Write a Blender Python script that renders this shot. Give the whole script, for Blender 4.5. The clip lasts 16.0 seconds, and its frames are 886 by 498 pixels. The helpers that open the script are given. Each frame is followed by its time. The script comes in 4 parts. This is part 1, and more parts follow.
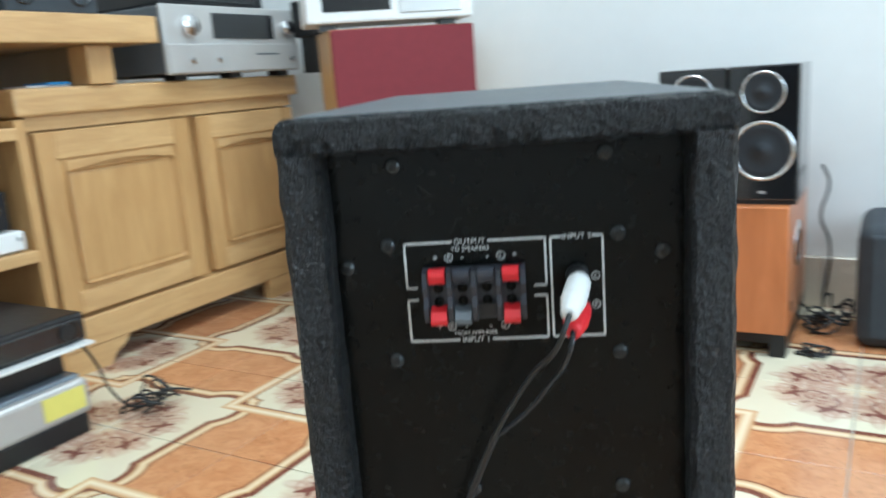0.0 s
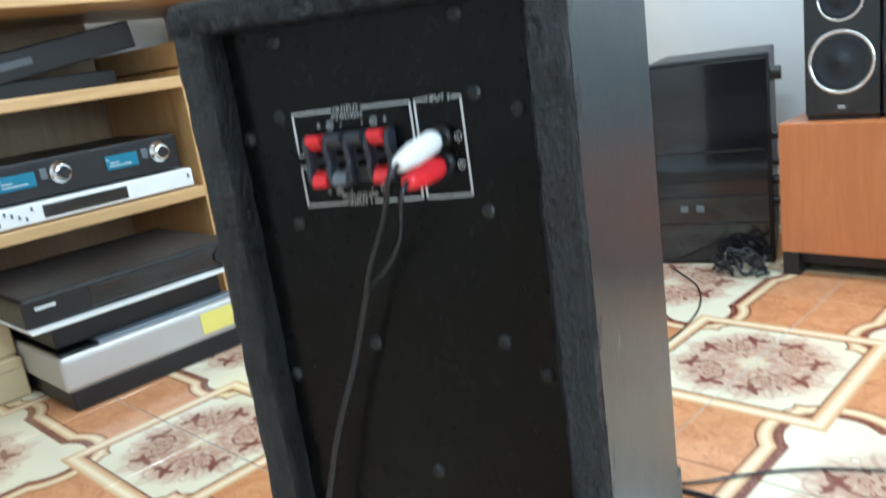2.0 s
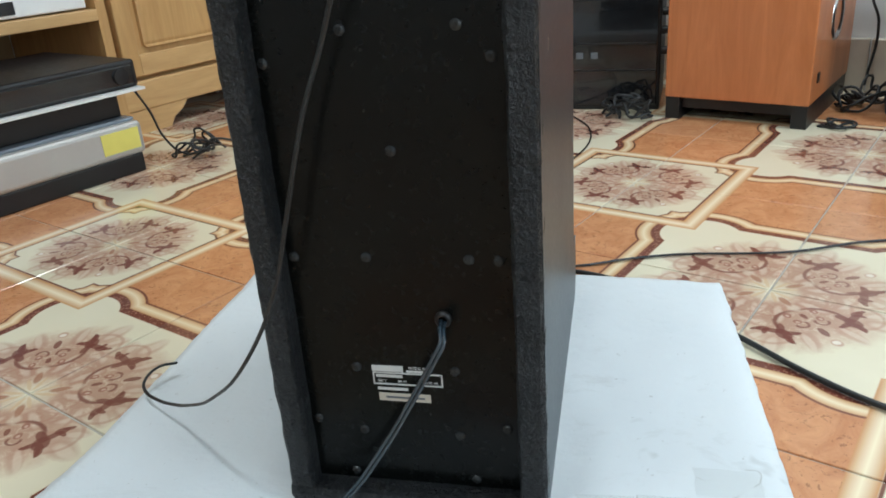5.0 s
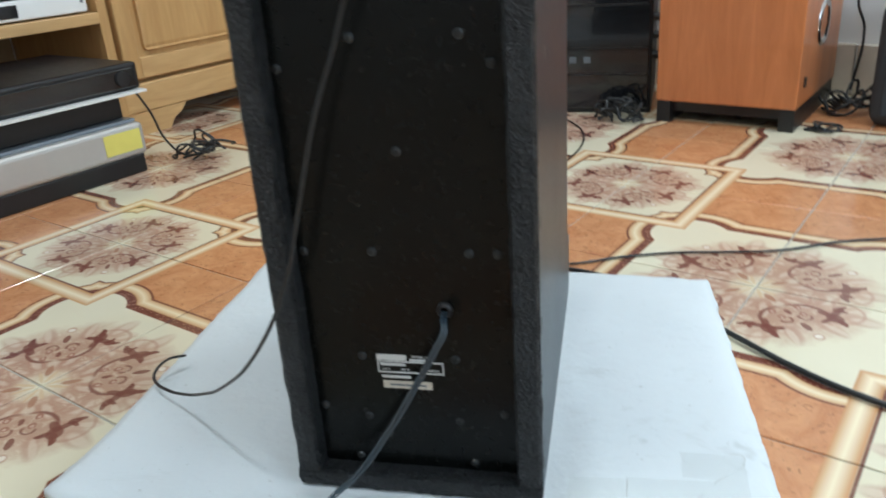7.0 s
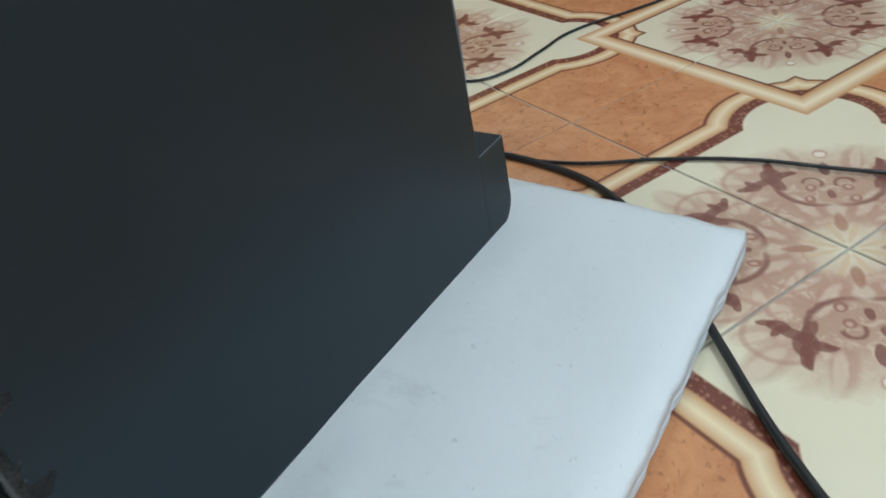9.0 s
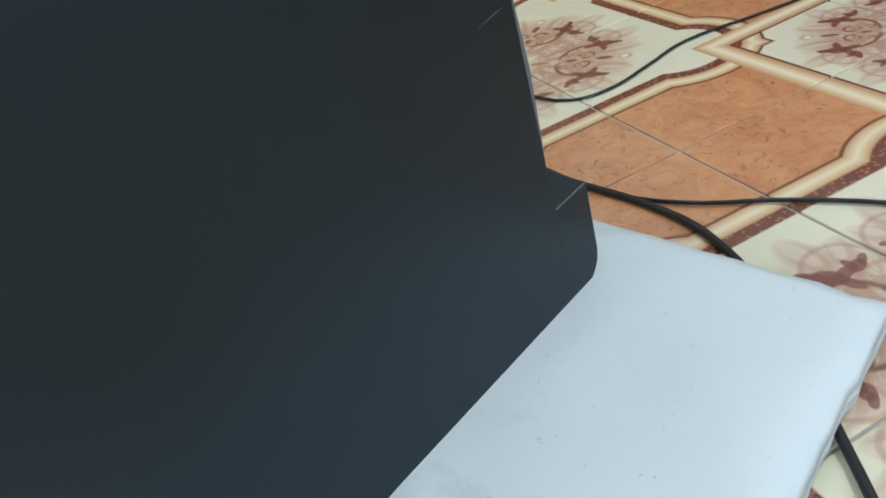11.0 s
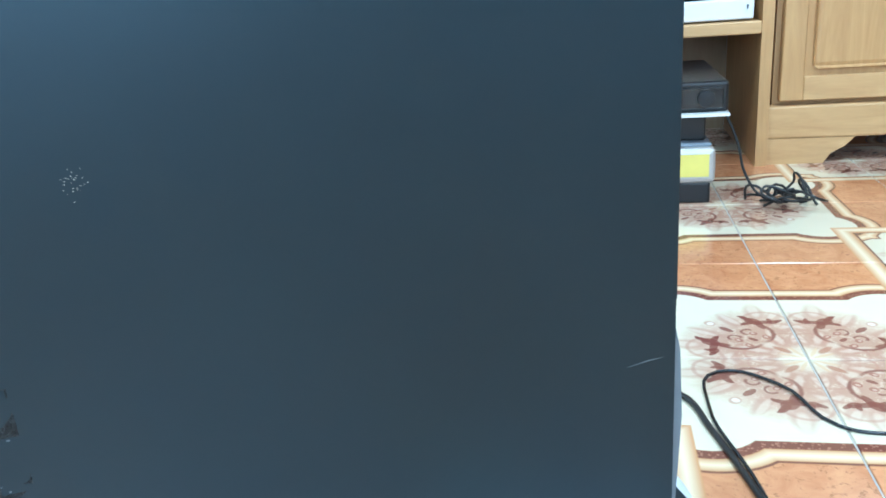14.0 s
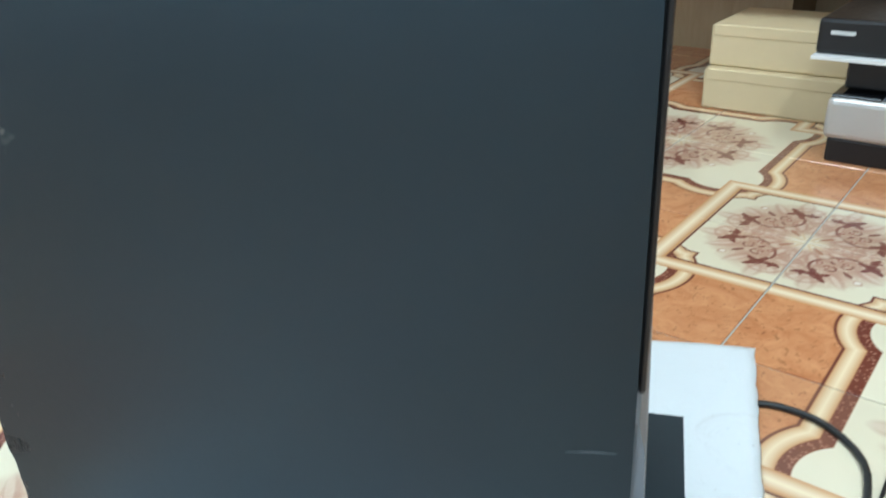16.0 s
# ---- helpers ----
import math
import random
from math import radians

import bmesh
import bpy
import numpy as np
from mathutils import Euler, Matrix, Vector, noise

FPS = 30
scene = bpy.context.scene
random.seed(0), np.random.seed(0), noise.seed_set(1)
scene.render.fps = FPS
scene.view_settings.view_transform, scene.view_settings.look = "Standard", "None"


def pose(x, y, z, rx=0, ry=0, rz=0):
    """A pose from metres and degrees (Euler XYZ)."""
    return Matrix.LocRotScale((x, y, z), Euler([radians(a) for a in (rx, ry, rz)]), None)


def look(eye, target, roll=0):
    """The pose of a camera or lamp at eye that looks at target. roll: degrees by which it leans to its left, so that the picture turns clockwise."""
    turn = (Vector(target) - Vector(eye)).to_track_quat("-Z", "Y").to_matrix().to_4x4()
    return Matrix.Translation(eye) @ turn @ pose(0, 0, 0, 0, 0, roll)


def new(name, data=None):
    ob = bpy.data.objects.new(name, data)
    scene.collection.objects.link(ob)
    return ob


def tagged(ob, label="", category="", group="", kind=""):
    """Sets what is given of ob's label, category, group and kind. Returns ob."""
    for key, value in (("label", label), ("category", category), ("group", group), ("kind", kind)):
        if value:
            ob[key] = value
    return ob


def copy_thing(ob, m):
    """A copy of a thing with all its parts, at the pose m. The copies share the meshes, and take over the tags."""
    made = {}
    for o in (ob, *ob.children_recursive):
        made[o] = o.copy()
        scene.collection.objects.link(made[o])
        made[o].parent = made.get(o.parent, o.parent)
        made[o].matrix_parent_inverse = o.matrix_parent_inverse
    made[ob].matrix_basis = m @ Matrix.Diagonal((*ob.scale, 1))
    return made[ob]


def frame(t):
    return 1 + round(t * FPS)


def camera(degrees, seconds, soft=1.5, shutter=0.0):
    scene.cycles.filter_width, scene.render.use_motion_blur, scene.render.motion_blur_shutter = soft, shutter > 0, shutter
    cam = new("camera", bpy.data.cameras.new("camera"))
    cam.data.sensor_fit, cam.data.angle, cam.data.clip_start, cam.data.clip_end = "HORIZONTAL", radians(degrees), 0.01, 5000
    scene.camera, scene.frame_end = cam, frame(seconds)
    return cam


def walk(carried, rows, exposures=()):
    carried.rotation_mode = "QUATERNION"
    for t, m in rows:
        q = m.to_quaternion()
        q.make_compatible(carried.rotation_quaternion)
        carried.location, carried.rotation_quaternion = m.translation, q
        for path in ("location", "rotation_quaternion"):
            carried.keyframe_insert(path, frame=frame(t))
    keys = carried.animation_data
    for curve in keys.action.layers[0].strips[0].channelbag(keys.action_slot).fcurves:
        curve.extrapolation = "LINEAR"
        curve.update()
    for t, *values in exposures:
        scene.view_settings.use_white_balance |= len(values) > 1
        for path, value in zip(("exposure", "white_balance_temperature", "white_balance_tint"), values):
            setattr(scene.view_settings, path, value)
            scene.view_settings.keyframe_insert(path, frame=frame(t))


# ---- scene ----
ROWS = [
    (0, (0.0082, -0.3492, 0.5958), (-0.0941, 0.6223, 0.3822), -4.17),
    (0.3, (0.0856, -0.3464, 0.6187), (-0.1731, 0.5978, 0.4146), -5.63),
    (0.5, (0.1219, -0.3373, 0.6109), (-0.1844, 0.5929, 0.4085), -6.17),
    (0.8, (0.1583, -0.3207, 0.6007), (-0.2041, 0.5893, 0.3993), -6.97),
    (1, (0.1663, -0.3180, 0.5922), (-0.2034, 0.5877, 0.3852), -7.15),
    (1.5, (0.1720, -0.3205, 0.5731), (-0.2070, 0.5791, 0.3563), -7.76),
    (2, (0.1686, -0.3512, 0.5439), (-0.1842, 0.5504, 0.2937), -8.17),
    (2.5, (0.1606, -0.4323, 0.4250), (-0.1270, 0.4642, 0.0881), -7.83),
    (2.9, (0.1615, -0.4523, 0.3927), (-0.0997, 0.4258, -0.0082), -7.82),
    (3, (0.1597, -0.4524, 0.3930), (-0.0950, 0.4217, -0.0207), -7.59),
    (3.5, (0.1593, -0.4593, 0.3875), (-0.0844, 0.4026, -0.0573), -7.08),
    (4, (0.1536, -0.4610, 0.4002), (-0.0767, 0.4078, -0.0381), -5.85),
    (4.5, (0.1515, -0.4581, 0.4321), (-0.0686, 0.4265, 0.0211), -5.00),
    (6.8, (0.1350, -0.5020, 0.4737), (-0.0745, 0.3984, 0.0924), -2.38),
    (7, (0.1497, -0.4971, 0.4622), (-0.0562, 0.3994, 0.0700), -3.98),
    (7.5, (0.2153, -0.4287, 0.4457), (0.0237, 0.4430, -0.0054), -8.67),
    (8, (0.2272, -0.3228, 0.4018), (0.0343, 0.5080, -0.1203), -12.33),
    (8.3, (0.2453, -0.2509, 0.3702), (0.0061, 0.5495, -0.1795), -13.07),
    (8.5, (0.3259, -0.1911, 0.3453), (-0.0436, 0.5695, -0.1886), -11.95),
    (9, (0.3940, -0.0502, 0.3750), (-0.1367, 0.5736, -0.1986), -12.31),
    (11.3, (0.3695, 0.0786, 0.3634), (-0.3045, 0.5721, -0.1864), -17.74),
    (12, (0.3671, 0.1863, 0.4134), (-0.3929, 0.4995, -0.1561), -11.42),
    (12.5, (0.3905, 0.1886, 0.4899), (-0.3557, 0.4904, -0.1034), -6.93),
    (13, (0.4561, 0.1946, 0.4483), (-0.3691, 0.5240, -0.0106), -9.89),
    (13.7, (0.4659, 0.1486, 0.4434), (-0.4386, 0.3855, 0.0888), -4.59),
    (14, (0.4580, 0.1460, 0.4410), (-0.4518, 0.3480, 0.1170), -4.60),
    (14.5, (0.4456, 0.1428, 0.4371), (-0.4644, 0.3292, 0.0669), -4.43),
    (15, (0.4270, 0.1934, 0.4070), (-0.4810, 0.2054, -0.0330), -3.90),
    (15.2, (0.4196, 0.2137, 0.3952), (-0.4850, 0.2063, -0.0310), -3.36),
    (15.5, (0.3515, 0.3383, 0.4504), (-0.4668, 0.0904, -0.0682), -4.09),
    (15.7, (0.3629, 0.3465, 0.4330), (-0.4827, 0.0744, -0.0262), -3.62),
    (16, (0.3822, 0.3510, 0.4704), (-0.4803, 0.1033, 0.0292), -3.23),
]
cam = camera(58.67, 16.0, soft=1.7, shutter=0.4)
walk(cam, [(t, look(e, g, r)) for t, e, g, r in ROWS],
     [(0.0, 0.45, 5450, 0), (1.8, 0.6, 5350, 0), (2.5, 0.45, 5500, 2), (2.9, -0.28, 5900, 4), (4.7, -0.06, 5900, 4), (6.8, 0.03, 5800, 4), (7.5, -0.2, 5800, 4), (8.3, -0.38, 5850, 4),
      (9.2, -0.44, 5800, 3), (11.5, -0.04, 5700, 2), (12.0, 0.35, 5700, 2), (12.5, 0.38, 5600, 1), (12.8, 0.1, 5500, 1), (13.1, 0.1, 5300, 0), (13.6, 0.70, 4750, -3), (15.0, 0.84, 4750, -3),
      (15.5, 0.82, 5200, -1), (16.0, 0.38, 5500, 0)])

# the room's axes follow the tiles; x = along the far wall, y = towards it
ROOM = pose(0.3336, 0.4605, 0, 0, 0, -24.01)
T = 0.306                     # tile pitch

# ---- light ----
world = bpy.data.worlds.new("world")
scene.world = world
world.use_nodes = True
sky = world.node_tree.nodes.new("ShaderNodeTexSky")
sky.sky_type, sky.sun_disc = "NISHITA", False
sky.sun_elevation, sky.sun_rotation = radians(40), radians(70)
world.node_tree.links.new(sky.outputs[0], world.node_tree.nodes["Background"].inputs[0])
world.node_tree.nodes["Background"].inputs[1].default_value = 0.1


def area(name, m, w, h, power, color):
    d = bpy.data.lights.new(name, "AREA")
    d.shape, d.size, d.size_y, d.energy, d.color = "RECTANGLE", w, h, power, color
    ob = new(name, d)
    ob.matrix_world = m
    return ob


area("window_daylight", ROOM @ pose(2.28, -0.4, 1.45, 0, 90, 0), 1.5, 1.9, 42, (0.85, 0.935, 1.0))
area("tube_light", ROOM @ pose(-0.3, -0.9, 2.72), 0.9, 0.16, 20, (0.96, 0.98, 0.98))
area("tube_light", ROOM @ pose(0.2, 0.7, 2.72), 0.9, 0.16, 26, (0.96, 0.98, 0.98))


# ---- node helpers ----
class V:
    """A value in a node tree that takes arithmetic."""

    def __init__(self, nt, s):
        self.nt, self.s = nt, s

    def op(self, kind, *others):
        n = self.nt.nodes.new("ShaderNodeMath")
        n.operation = kind
        for i, o in enumerate((self, *others)):
            if isinstance(o, V):
                self.nt.links.new(o.s, n.inputs[i])
            else:
                n.inputs[i].default_value = o
        return V(self.nt, n.outputs[0])

    def __add__(self, o): return self.op("ADD", o)
    def __sub__(self, o): return self.op("SUBTRACT", o)
    def __mul__(self, o): return self.op("MULTIPLY", o)
    def __truediv__(self, o): return self.op("DIVIDE", o)
    def __rsub__(self, o): return (self * -1.0) + o
    def __radd__(self, o): return self.op("ADD", o)
    def __rmul__(self, o): return self.op("MULTIPLY", o)
    def mx(self, o): return self.op("MAXIMUM", o)
    def mn(self, o): return self.op("MINIMUM", o)
    def ab(self): return self.op("ABSOLUTE")
    def sq(self): return self * self
    def root(self): return self.op("SQRT")

    def below(self, edge, soft=0.006):
        n = (edge - self) * (1.0 / soft) + 0.5
        n.s.node.use_clamp = True
        return n

    def clamp(self):
        n = self + 0.0
        n.s.node.use_clamp = True
        return n


class Mat:
    def __init__(self, name, rough=0.5, metal=0.0, spec=0.5, coat=0.0):
        self.m = bpy.data.materials.new(name)
        self.m.use_nodes = True
        self.nt = self.m.node_tree
        self.b = self.nt.nodes["Principled BSDF"]
        self.b.inputs["Roughness"].default_value = rough
        self.b.inputs["Metallic"].default_value = metal
        self.b.inputs["Specular IOR Level"].default_value = spec
        self.b.inputs["Coat Weight"].default_value = coat
        self.co = self.nt.nodes.new("ShaderNodeTexCoord")

    def xyz(self):
        n = self.nt.nodes.new("ShaderNodeSeparateXYZ")
        self.nt.links.new(self.co.outputs["Object"], n.inputs[0])
        return [V(self.nt, o) for o in n.outputs]

    def stretch(self, s):
        n = self.nt.nodes.new("ShaderNodeMapping")
        n.inputs["Scale"].default_value = s
        self.nt.links.new(self.co.outputs["Object"], n.inputs[0])
        return n.outputs[0]

    def noise(self, scale, detail=4.0, rough=0.55, vec=None, dist=0.0):
        n = self.nt.nodes.new("ShaderNodeTexNoise")
        n.inputs["Scale"].default_value, n.inputs["Detail"].default_value = scale, detail
        n.inputs["Roughness"].default_value, n.inputs["Distortion"].default_value = rough, dist
        self.nt.links.new(vec or self.co.outputs["Object"], n.inputs["Vector"])
        return V(self.nt, n.outputs["Fac"])

    def voronoi(self, scale, feature="F1"):
        n = self.nt.nodes.new("ShaderNodeTexVoronoi")
        n.feature = feature
        n.inputs["Scale"].default_value = scale
        self.nt.links.new(self.co.outputs["Object"], n.inputs["Vector"])
        return V(self.nt, n.outputs[0])

    def rand(self):
        n = self.nt.nodes.new("ShaderNodeObjectInfo")
        return V(self.nt, n.outputs["Random"])

    def mix(self, f, a, b):
        n = self.nt.nodes.new("ShaderNodeMix")
        n.data_type = "RGBA"
        for sock, val in ((n.inputs[0], f), (n.inputs[6], a), (n.inputs[7], b)):
            if isinstance(val, V):
                self.nt.links.new(val.s, sock)
            elif isinstance(val, bpy.types.NodeSocket):
                self.nt.links.new(val, sock)
            else:
                sock.default_value = val if isinstance(val, float) else (*val, 1.0)
        return n.outputs[2]

    def stamp(self, group, under, s, w, numbers, col):
        """Prints one brush mark of the group over a colour."""
        n = self.nt.nodes.new("ShaderNodeGroup")
        n.node_tree = group
        self.nt.links.new(under, n.inputs[0])
        self.nt.links.new(s.s, n.inputs[1])
        self.nt.links.new(w.s, n.inputs[2])
        for i, v in enumerate(numbers):
            n.inputs[3 + i].default_value = v
        n.inputs[11].default_value = (*col, 1.0)
        return n.outputs[0]

    def color(self, c):
        if isinstance(c, bpy.types.NodeSocket):
            self.nt.links.new(c, self.b.inputs["Base Color"])
        else:
            self.b.inputs["Base Color"].default_value = (*c, 1)
        return self

    def rough(self, v):
        self.nt.links.new(v.s, self.b.inputs["Roughness"])
        return self

    def bump(self, v, strength=0.3, dist=0.001):
        n = self.nt.nodes.new("ShaderNodeBump")
        n.inputs["Strength"].default_value, n.inputs["Distance"].default_value = strength, dist
        self.nt.links.new(v.s, n.inputs["Height"])
        self.nt.links.new(n.outputs[0], self.b.inputs["Normal"])
        return self


def plain(name, c, rough=0.5, metal=0.0, vary=0.12, scale=40.0, bump=0.1, dist=0.0004, coat=0.0, spec=0.5):
    """A surface with fine grain and slow stains around one colour."""
    k = Mat(name, rough, metal, spec, coat)
    n = k.noise(scale, 5.0)
    w = k.noise(scale * 0.12, 3.0)
    dark = tuple(x * (1 - vary) for x in c)
    lite = tuple(min(1.0, x * (1 + vary)) for x in c)
    k.color(k.mix((n * 0.5 + w * 0.8 - 0.15).clamp(), dark, lite))
    k.rough((n * 0.2 + (rough - 0.1)).clamp())
    k.bump(n, bump, dist)
    return k.m


def wood(name, c, axis=0, rough=0.42):
    k = Mat(name, rough, coat=0.15)
    s = [14.0, 14.0, 14.0]
    s[axis] = 1.6
    grain = k.noise(2.2, 6.0, 0.6, k.stretch(s), 1.2)
    fine = k.noise(9.0, 4.0, 0.6, k.stretch([x * 1.5 for x in s]))
    big = k.noise(2.5, 2.0)
    dark = (c[0] * 0.66, c[1] * 0.55, c[2] * 0.42)
    lite = (min(1, c[0] * 1.12), min(1, c[1] * 1.1), c[2] * 1.05)
    k.color(k.mix((grain * 1.1 + fine * 0.3 + big * 0.4 - 0.45).clamp(), dark, lite))
    k.bump(fine, 0.15, 0.0005)
    return k.m


def brush(name, shape):
    """A node group that mixes one mark into a colour; shape gives the mark's strength."""
    g = bpy.data.node_groups.new(name, "ShaderNodeTree")
    g.interface.new_socket("under", in_out="INPUT", socket_type="NodeSocketColor")
    for nm in ("s", "w", "a", "b", "c", "d", "e", "f", "g", "h"):
        g.interface.new_socket(nm, in_out="INPUT", socket_type="NodeSocketFloat")
    g.interface.new_socket("ink", in_out="INPUT", socket_type="NodeSocketColor")
    g.interface.new_socket("result", in_out="OUTPUT", socket_type="NodeSocketColor")
    gi, go = g.nodes.new("NodeGroupInput"), g.nodes.new("NodeGroupOutput")
    fac = shape(*(V(g, gi.outputs[i]) for i in range(1, 11)))
    mx = g.nodes.new("ShaderNodeMix")
    mx.data_type = "RGBA"
    g.links.new(fac.s, mx.inputs[0])
    g.links.new(gi.outputs[0], mx.inputs[6])
    g.links.new(gi.outputs[11], mx.inputs[7])
    g.links.new(mx.outputs[2], go.inputs[0])
    return g


def leaf_shape(s, w, s0, w0, ca, sa, ia, ib, sharp, amt):
    ds, dw = s - s0, w - w0
    e = ((ds * ca + dw * sa) * ia).sq() + ((dw * ca - ds * sa) * ib).sq()
    return ((e * -1.0 + 1.0) * sharp + 0.5).clamp() * amt


def curl_shape(s, w, s0, w0, ca, sa, r, th, gap, amt):
    """A ring kept on one side of a line near its middle."""
    ds, dw = s - s0, w - w0
    off = ((ds.sq() + dw.sq()).root() - r).ab()
    line = (((th - off) / th) + 0.5).clamp()
    side = (((ds * ca + dw * sa) + r * gap) / (r * 0.5) + 0.5).clamp()
    return line * side * amt


LEAF, CURL = brush("leaf_mark", leaf_shape), brush("curl_mark", curl_shape)


def tile_material():
    k = Mat("printed_tile", 0.16, coat=0.25)
    x, y, _ = k.xyz()
    wob = k.noise(22.0, 3.0)
    wob2 = k.noise(31.0, 3.0)
    p, q = x / T, y / T
    stain = k.noise(6.0, 4.0)
    # cream field with a lobe towards the diagonal corner
    lobe = ((p - 0.43).sq() + (q - 0.43).sq()).root() - 0.185
    d = (p.mx(q) - 0.55).mn(lobe)
    marble = k.noise(26.0, 8.0, 0.65, None, 1.5)
    vein = k.noise(60.0, 6.0, 0.7, None, 2.5)
    orange = k.mix((marble * 1.7 - 0.35).clamp(), (0.44, 0.155, 0.06), (0.70, 0.35, 0.155))
    orange = k.mix((vein.below(0.395, 0.05)) * 0.55, orange, (0.13, 0.035, 0.016))
    inside = p.mn(q)
    cream = k.mix(stain, (0.71, 0.64, 0.45), (0.80, 0.74, 0.57))
    base = k.mix(inside.below(0.545), cream, orange)

    def ring(col, under, a, b, soft=0.006):
        return k.mix(d.below(b, soft) * (1.0 - d.below(a, soft)), under, col)

    speck = (k.voronoi(230.0).below(0.34, 0.12)) * 0.6
    maroon = k.mix(speck, (0.155, 0.042, 0.026), (0.42, 0.2, 0.13))
    tan = k.mix(((d - 0.075).ab() * 30.0).clamp(), (0.84, 0.70, 0.46), (0.56, 0.29, 0.12))
    base = ring((0.16, 0.05, 0.03), base, 0.104, 0.116)
    base = ring(tan, base, 0.042, 0.105)
    base = ring(maroon, base, 0.0, 0.043)
    lace = k.mix(k.noise(70.0, 4.0, 0.7).below(0.5, 0.1), (0.62, 0.47, 0.34), (0.27, 0.11, 0.07))
    field = k.mix(inside.below(0.53), lace, cream)
    base = k.mix(d.below(0.0), base, field)
    # straight band of the small square
    band = k.mix(((inside - 0.515) * 24.0).ab().clamp(), (0.88, 0.76, 0.53), (0.56, 0.28, 0.11))
    base = k.mix(inside.below(0.572, 0.005) * (1.0 - inside.below(0.560, 0.005)), base, (0.15, 0.05, 0.03))
    base = k.mix(inside.below(0.560) * (1.0 - inside.below(0.472)), base, band)

    mott = k.noise(52.0, 6.0, 0.7, None, 0.6)
    fil = k.noise(95.0, 4.0, 0.6, None, 1.2)

    def flower(under, pp, qq, sc):
        s = (pp + qq) * (0.7071 / sc) + (wob - 0.5) * 0.022
        w = (pp - qq).ab() * (0.7071 / sc) + (wob2 - 0.5) * 0.022
        red, soft_red, pale = (0.175, 0.050, 0.036), (0.43, 0.22, 0.155), (0.82, 0.72, 0.56)
        halo = (((s - 0.25) / 0.21).sq() + ((w - 0.07) / 0.19).sq()) + (mott - 0.5) * 1.1
        core = (((s - 0.23) / 0.13).sq() + ((w - 0.06) / 0.11).sq()) + (mott - 0.5) * 0.9
        c = k.mix(halo.below(0.9, 0.9) * 0.72, under, (0.50, 0.30, 0.21))
        c = k.mix(core.below(0.9, 1.2) * 0.6, c, (0.40, 0.21, 0.14))
        c = k.mix(halo.below(0.8, 0.5) * (1.0 - fil.below(0.57, 0.08)) * 0.4, c, (0.76, 0.64, 0.47))

        def leaf(c, s0, w0, ang, ra, rb, soft=0.4, col=red, amt=0.85):
            ca, sa = math.cos(radians(ang)), math.sin(radians(ang))
            return k.stamp(LEAF, c, s, w, (s0, w0, ca, sa, 1 / ra, 1 / rb, 1 / soft, amt), col)

        def arc(c, s0, w0, r, th, ang, col=red, amt=0.85, gap=0.2):
            ca, sa = math.cos(radians(ang)), math.sin(radians(ang))
            return k.stamp(CURL, c, s, w, (s0, w0, ca, sa, r, th, gap, amt), col)

        # watercolour petals: feathered shells, side sprays, heart
        for s0, w0, ang, ra, rb in ((0.38, 0.215, 40, 0.075, 0.042), (0.30, 0.235, 70, 0.055, 0.030), (0.395, 0.075, 12, 0.075, 0.028), (0.20, 0.20, 95, 0.075, 0.028), (0.13, 0.125, 60, 0.080, 0.026), (0.17, 0.06, 25, 0.07, 0.034)):
            c = leaf(c, s0, w0, ang, ra, rb, 0.9, soft_red, 0.48)
            c = leaf(c, s0 + 0.012, w0 + 0.010, ang, ra * 0.78, rb * 0.50, 0.9, pale, 0.36)
        c = arc(c, 0.30, 0.175, 0.085, 0.007, 60, soft_red, 0.5)
        c = arc(c, 0.20, 0.13, 0.075, 0.007, 100, soft_red, 0.5)
        c = arc(c, 0.14, 0.085, 0.060, 0.006, 80, soft_red, 0.5)
        c = leaf(c, 0.162, 0.0, 0, 0.028, 0.022, 0.9, (0.80, 0.70, 0.54), 0.35)
        # trident spray: curved stalk, body and three pointed lobes
        c = arc(c, 0.285, 0.030, 0.100, 0.0075, 135, red, 0.85, -0.62)
        for s0, w0, ang, ra, rb in ((0.292, 0.128, 26, 0.038, 0.012), (0.330, 0.137, 8, 0.036, 0.021), (0.364, 0.140, 4, 0.034, 0.011), (0.382, 0.139, -4, 0.022, 0.006),
                                    (0.335, 0.106, -70, 0.028, 0.011), (0.338, 0.088, -80, 0.016, 0.006),
                                    (0.296, 0.158, 122, 0.036, 0.012), (0.272, 0.186, 110, 0.024, 0.013), (0.262, 0.208, 95, 0.020, 0.008), (0.288, 0.190, 40, 0.020, 0.007)):
            c = leaf(c, s0, w0, ang, ra * 1.08, rb * 1.35)
        # seeds, scrolls and the small leaf on the axis
        for s0, w0, r in ((0.210, 0.052, 0.0165), (0.262, 0.046, 0.0165)):
            c = leaf(c, s0, w0, 0, r, r * 0.9, 0.35, (0.30, 0.13, 0.09))
            c = leaf(c, s0 + 0.003, w0 + 0.001, 0, r * 0.50, r * 0.42, 0.5, (0.60, 0.40, 0.30), 0.8)
        c = arc(c, 0.285, 0.040, 0.024, 0.005, -20, red, 0.8, 0.4)
        c = leaf(c, 0.232, 0.0, 0, 0.019, 0.010)
        c = leaf(c, 0.357, 0.0, 0, 0.034, 0.012)
        c = leaf(c, 0.107, 0.0, 0, 0.040, 0.014, 0.7, (0.34, 0.14, 0.08), 0.75)
        c = leaf(c, 0.06, 0.018, 20, 0.045, 0.008, 0.8, (0.62, 0.42, 0.24), 0.6)
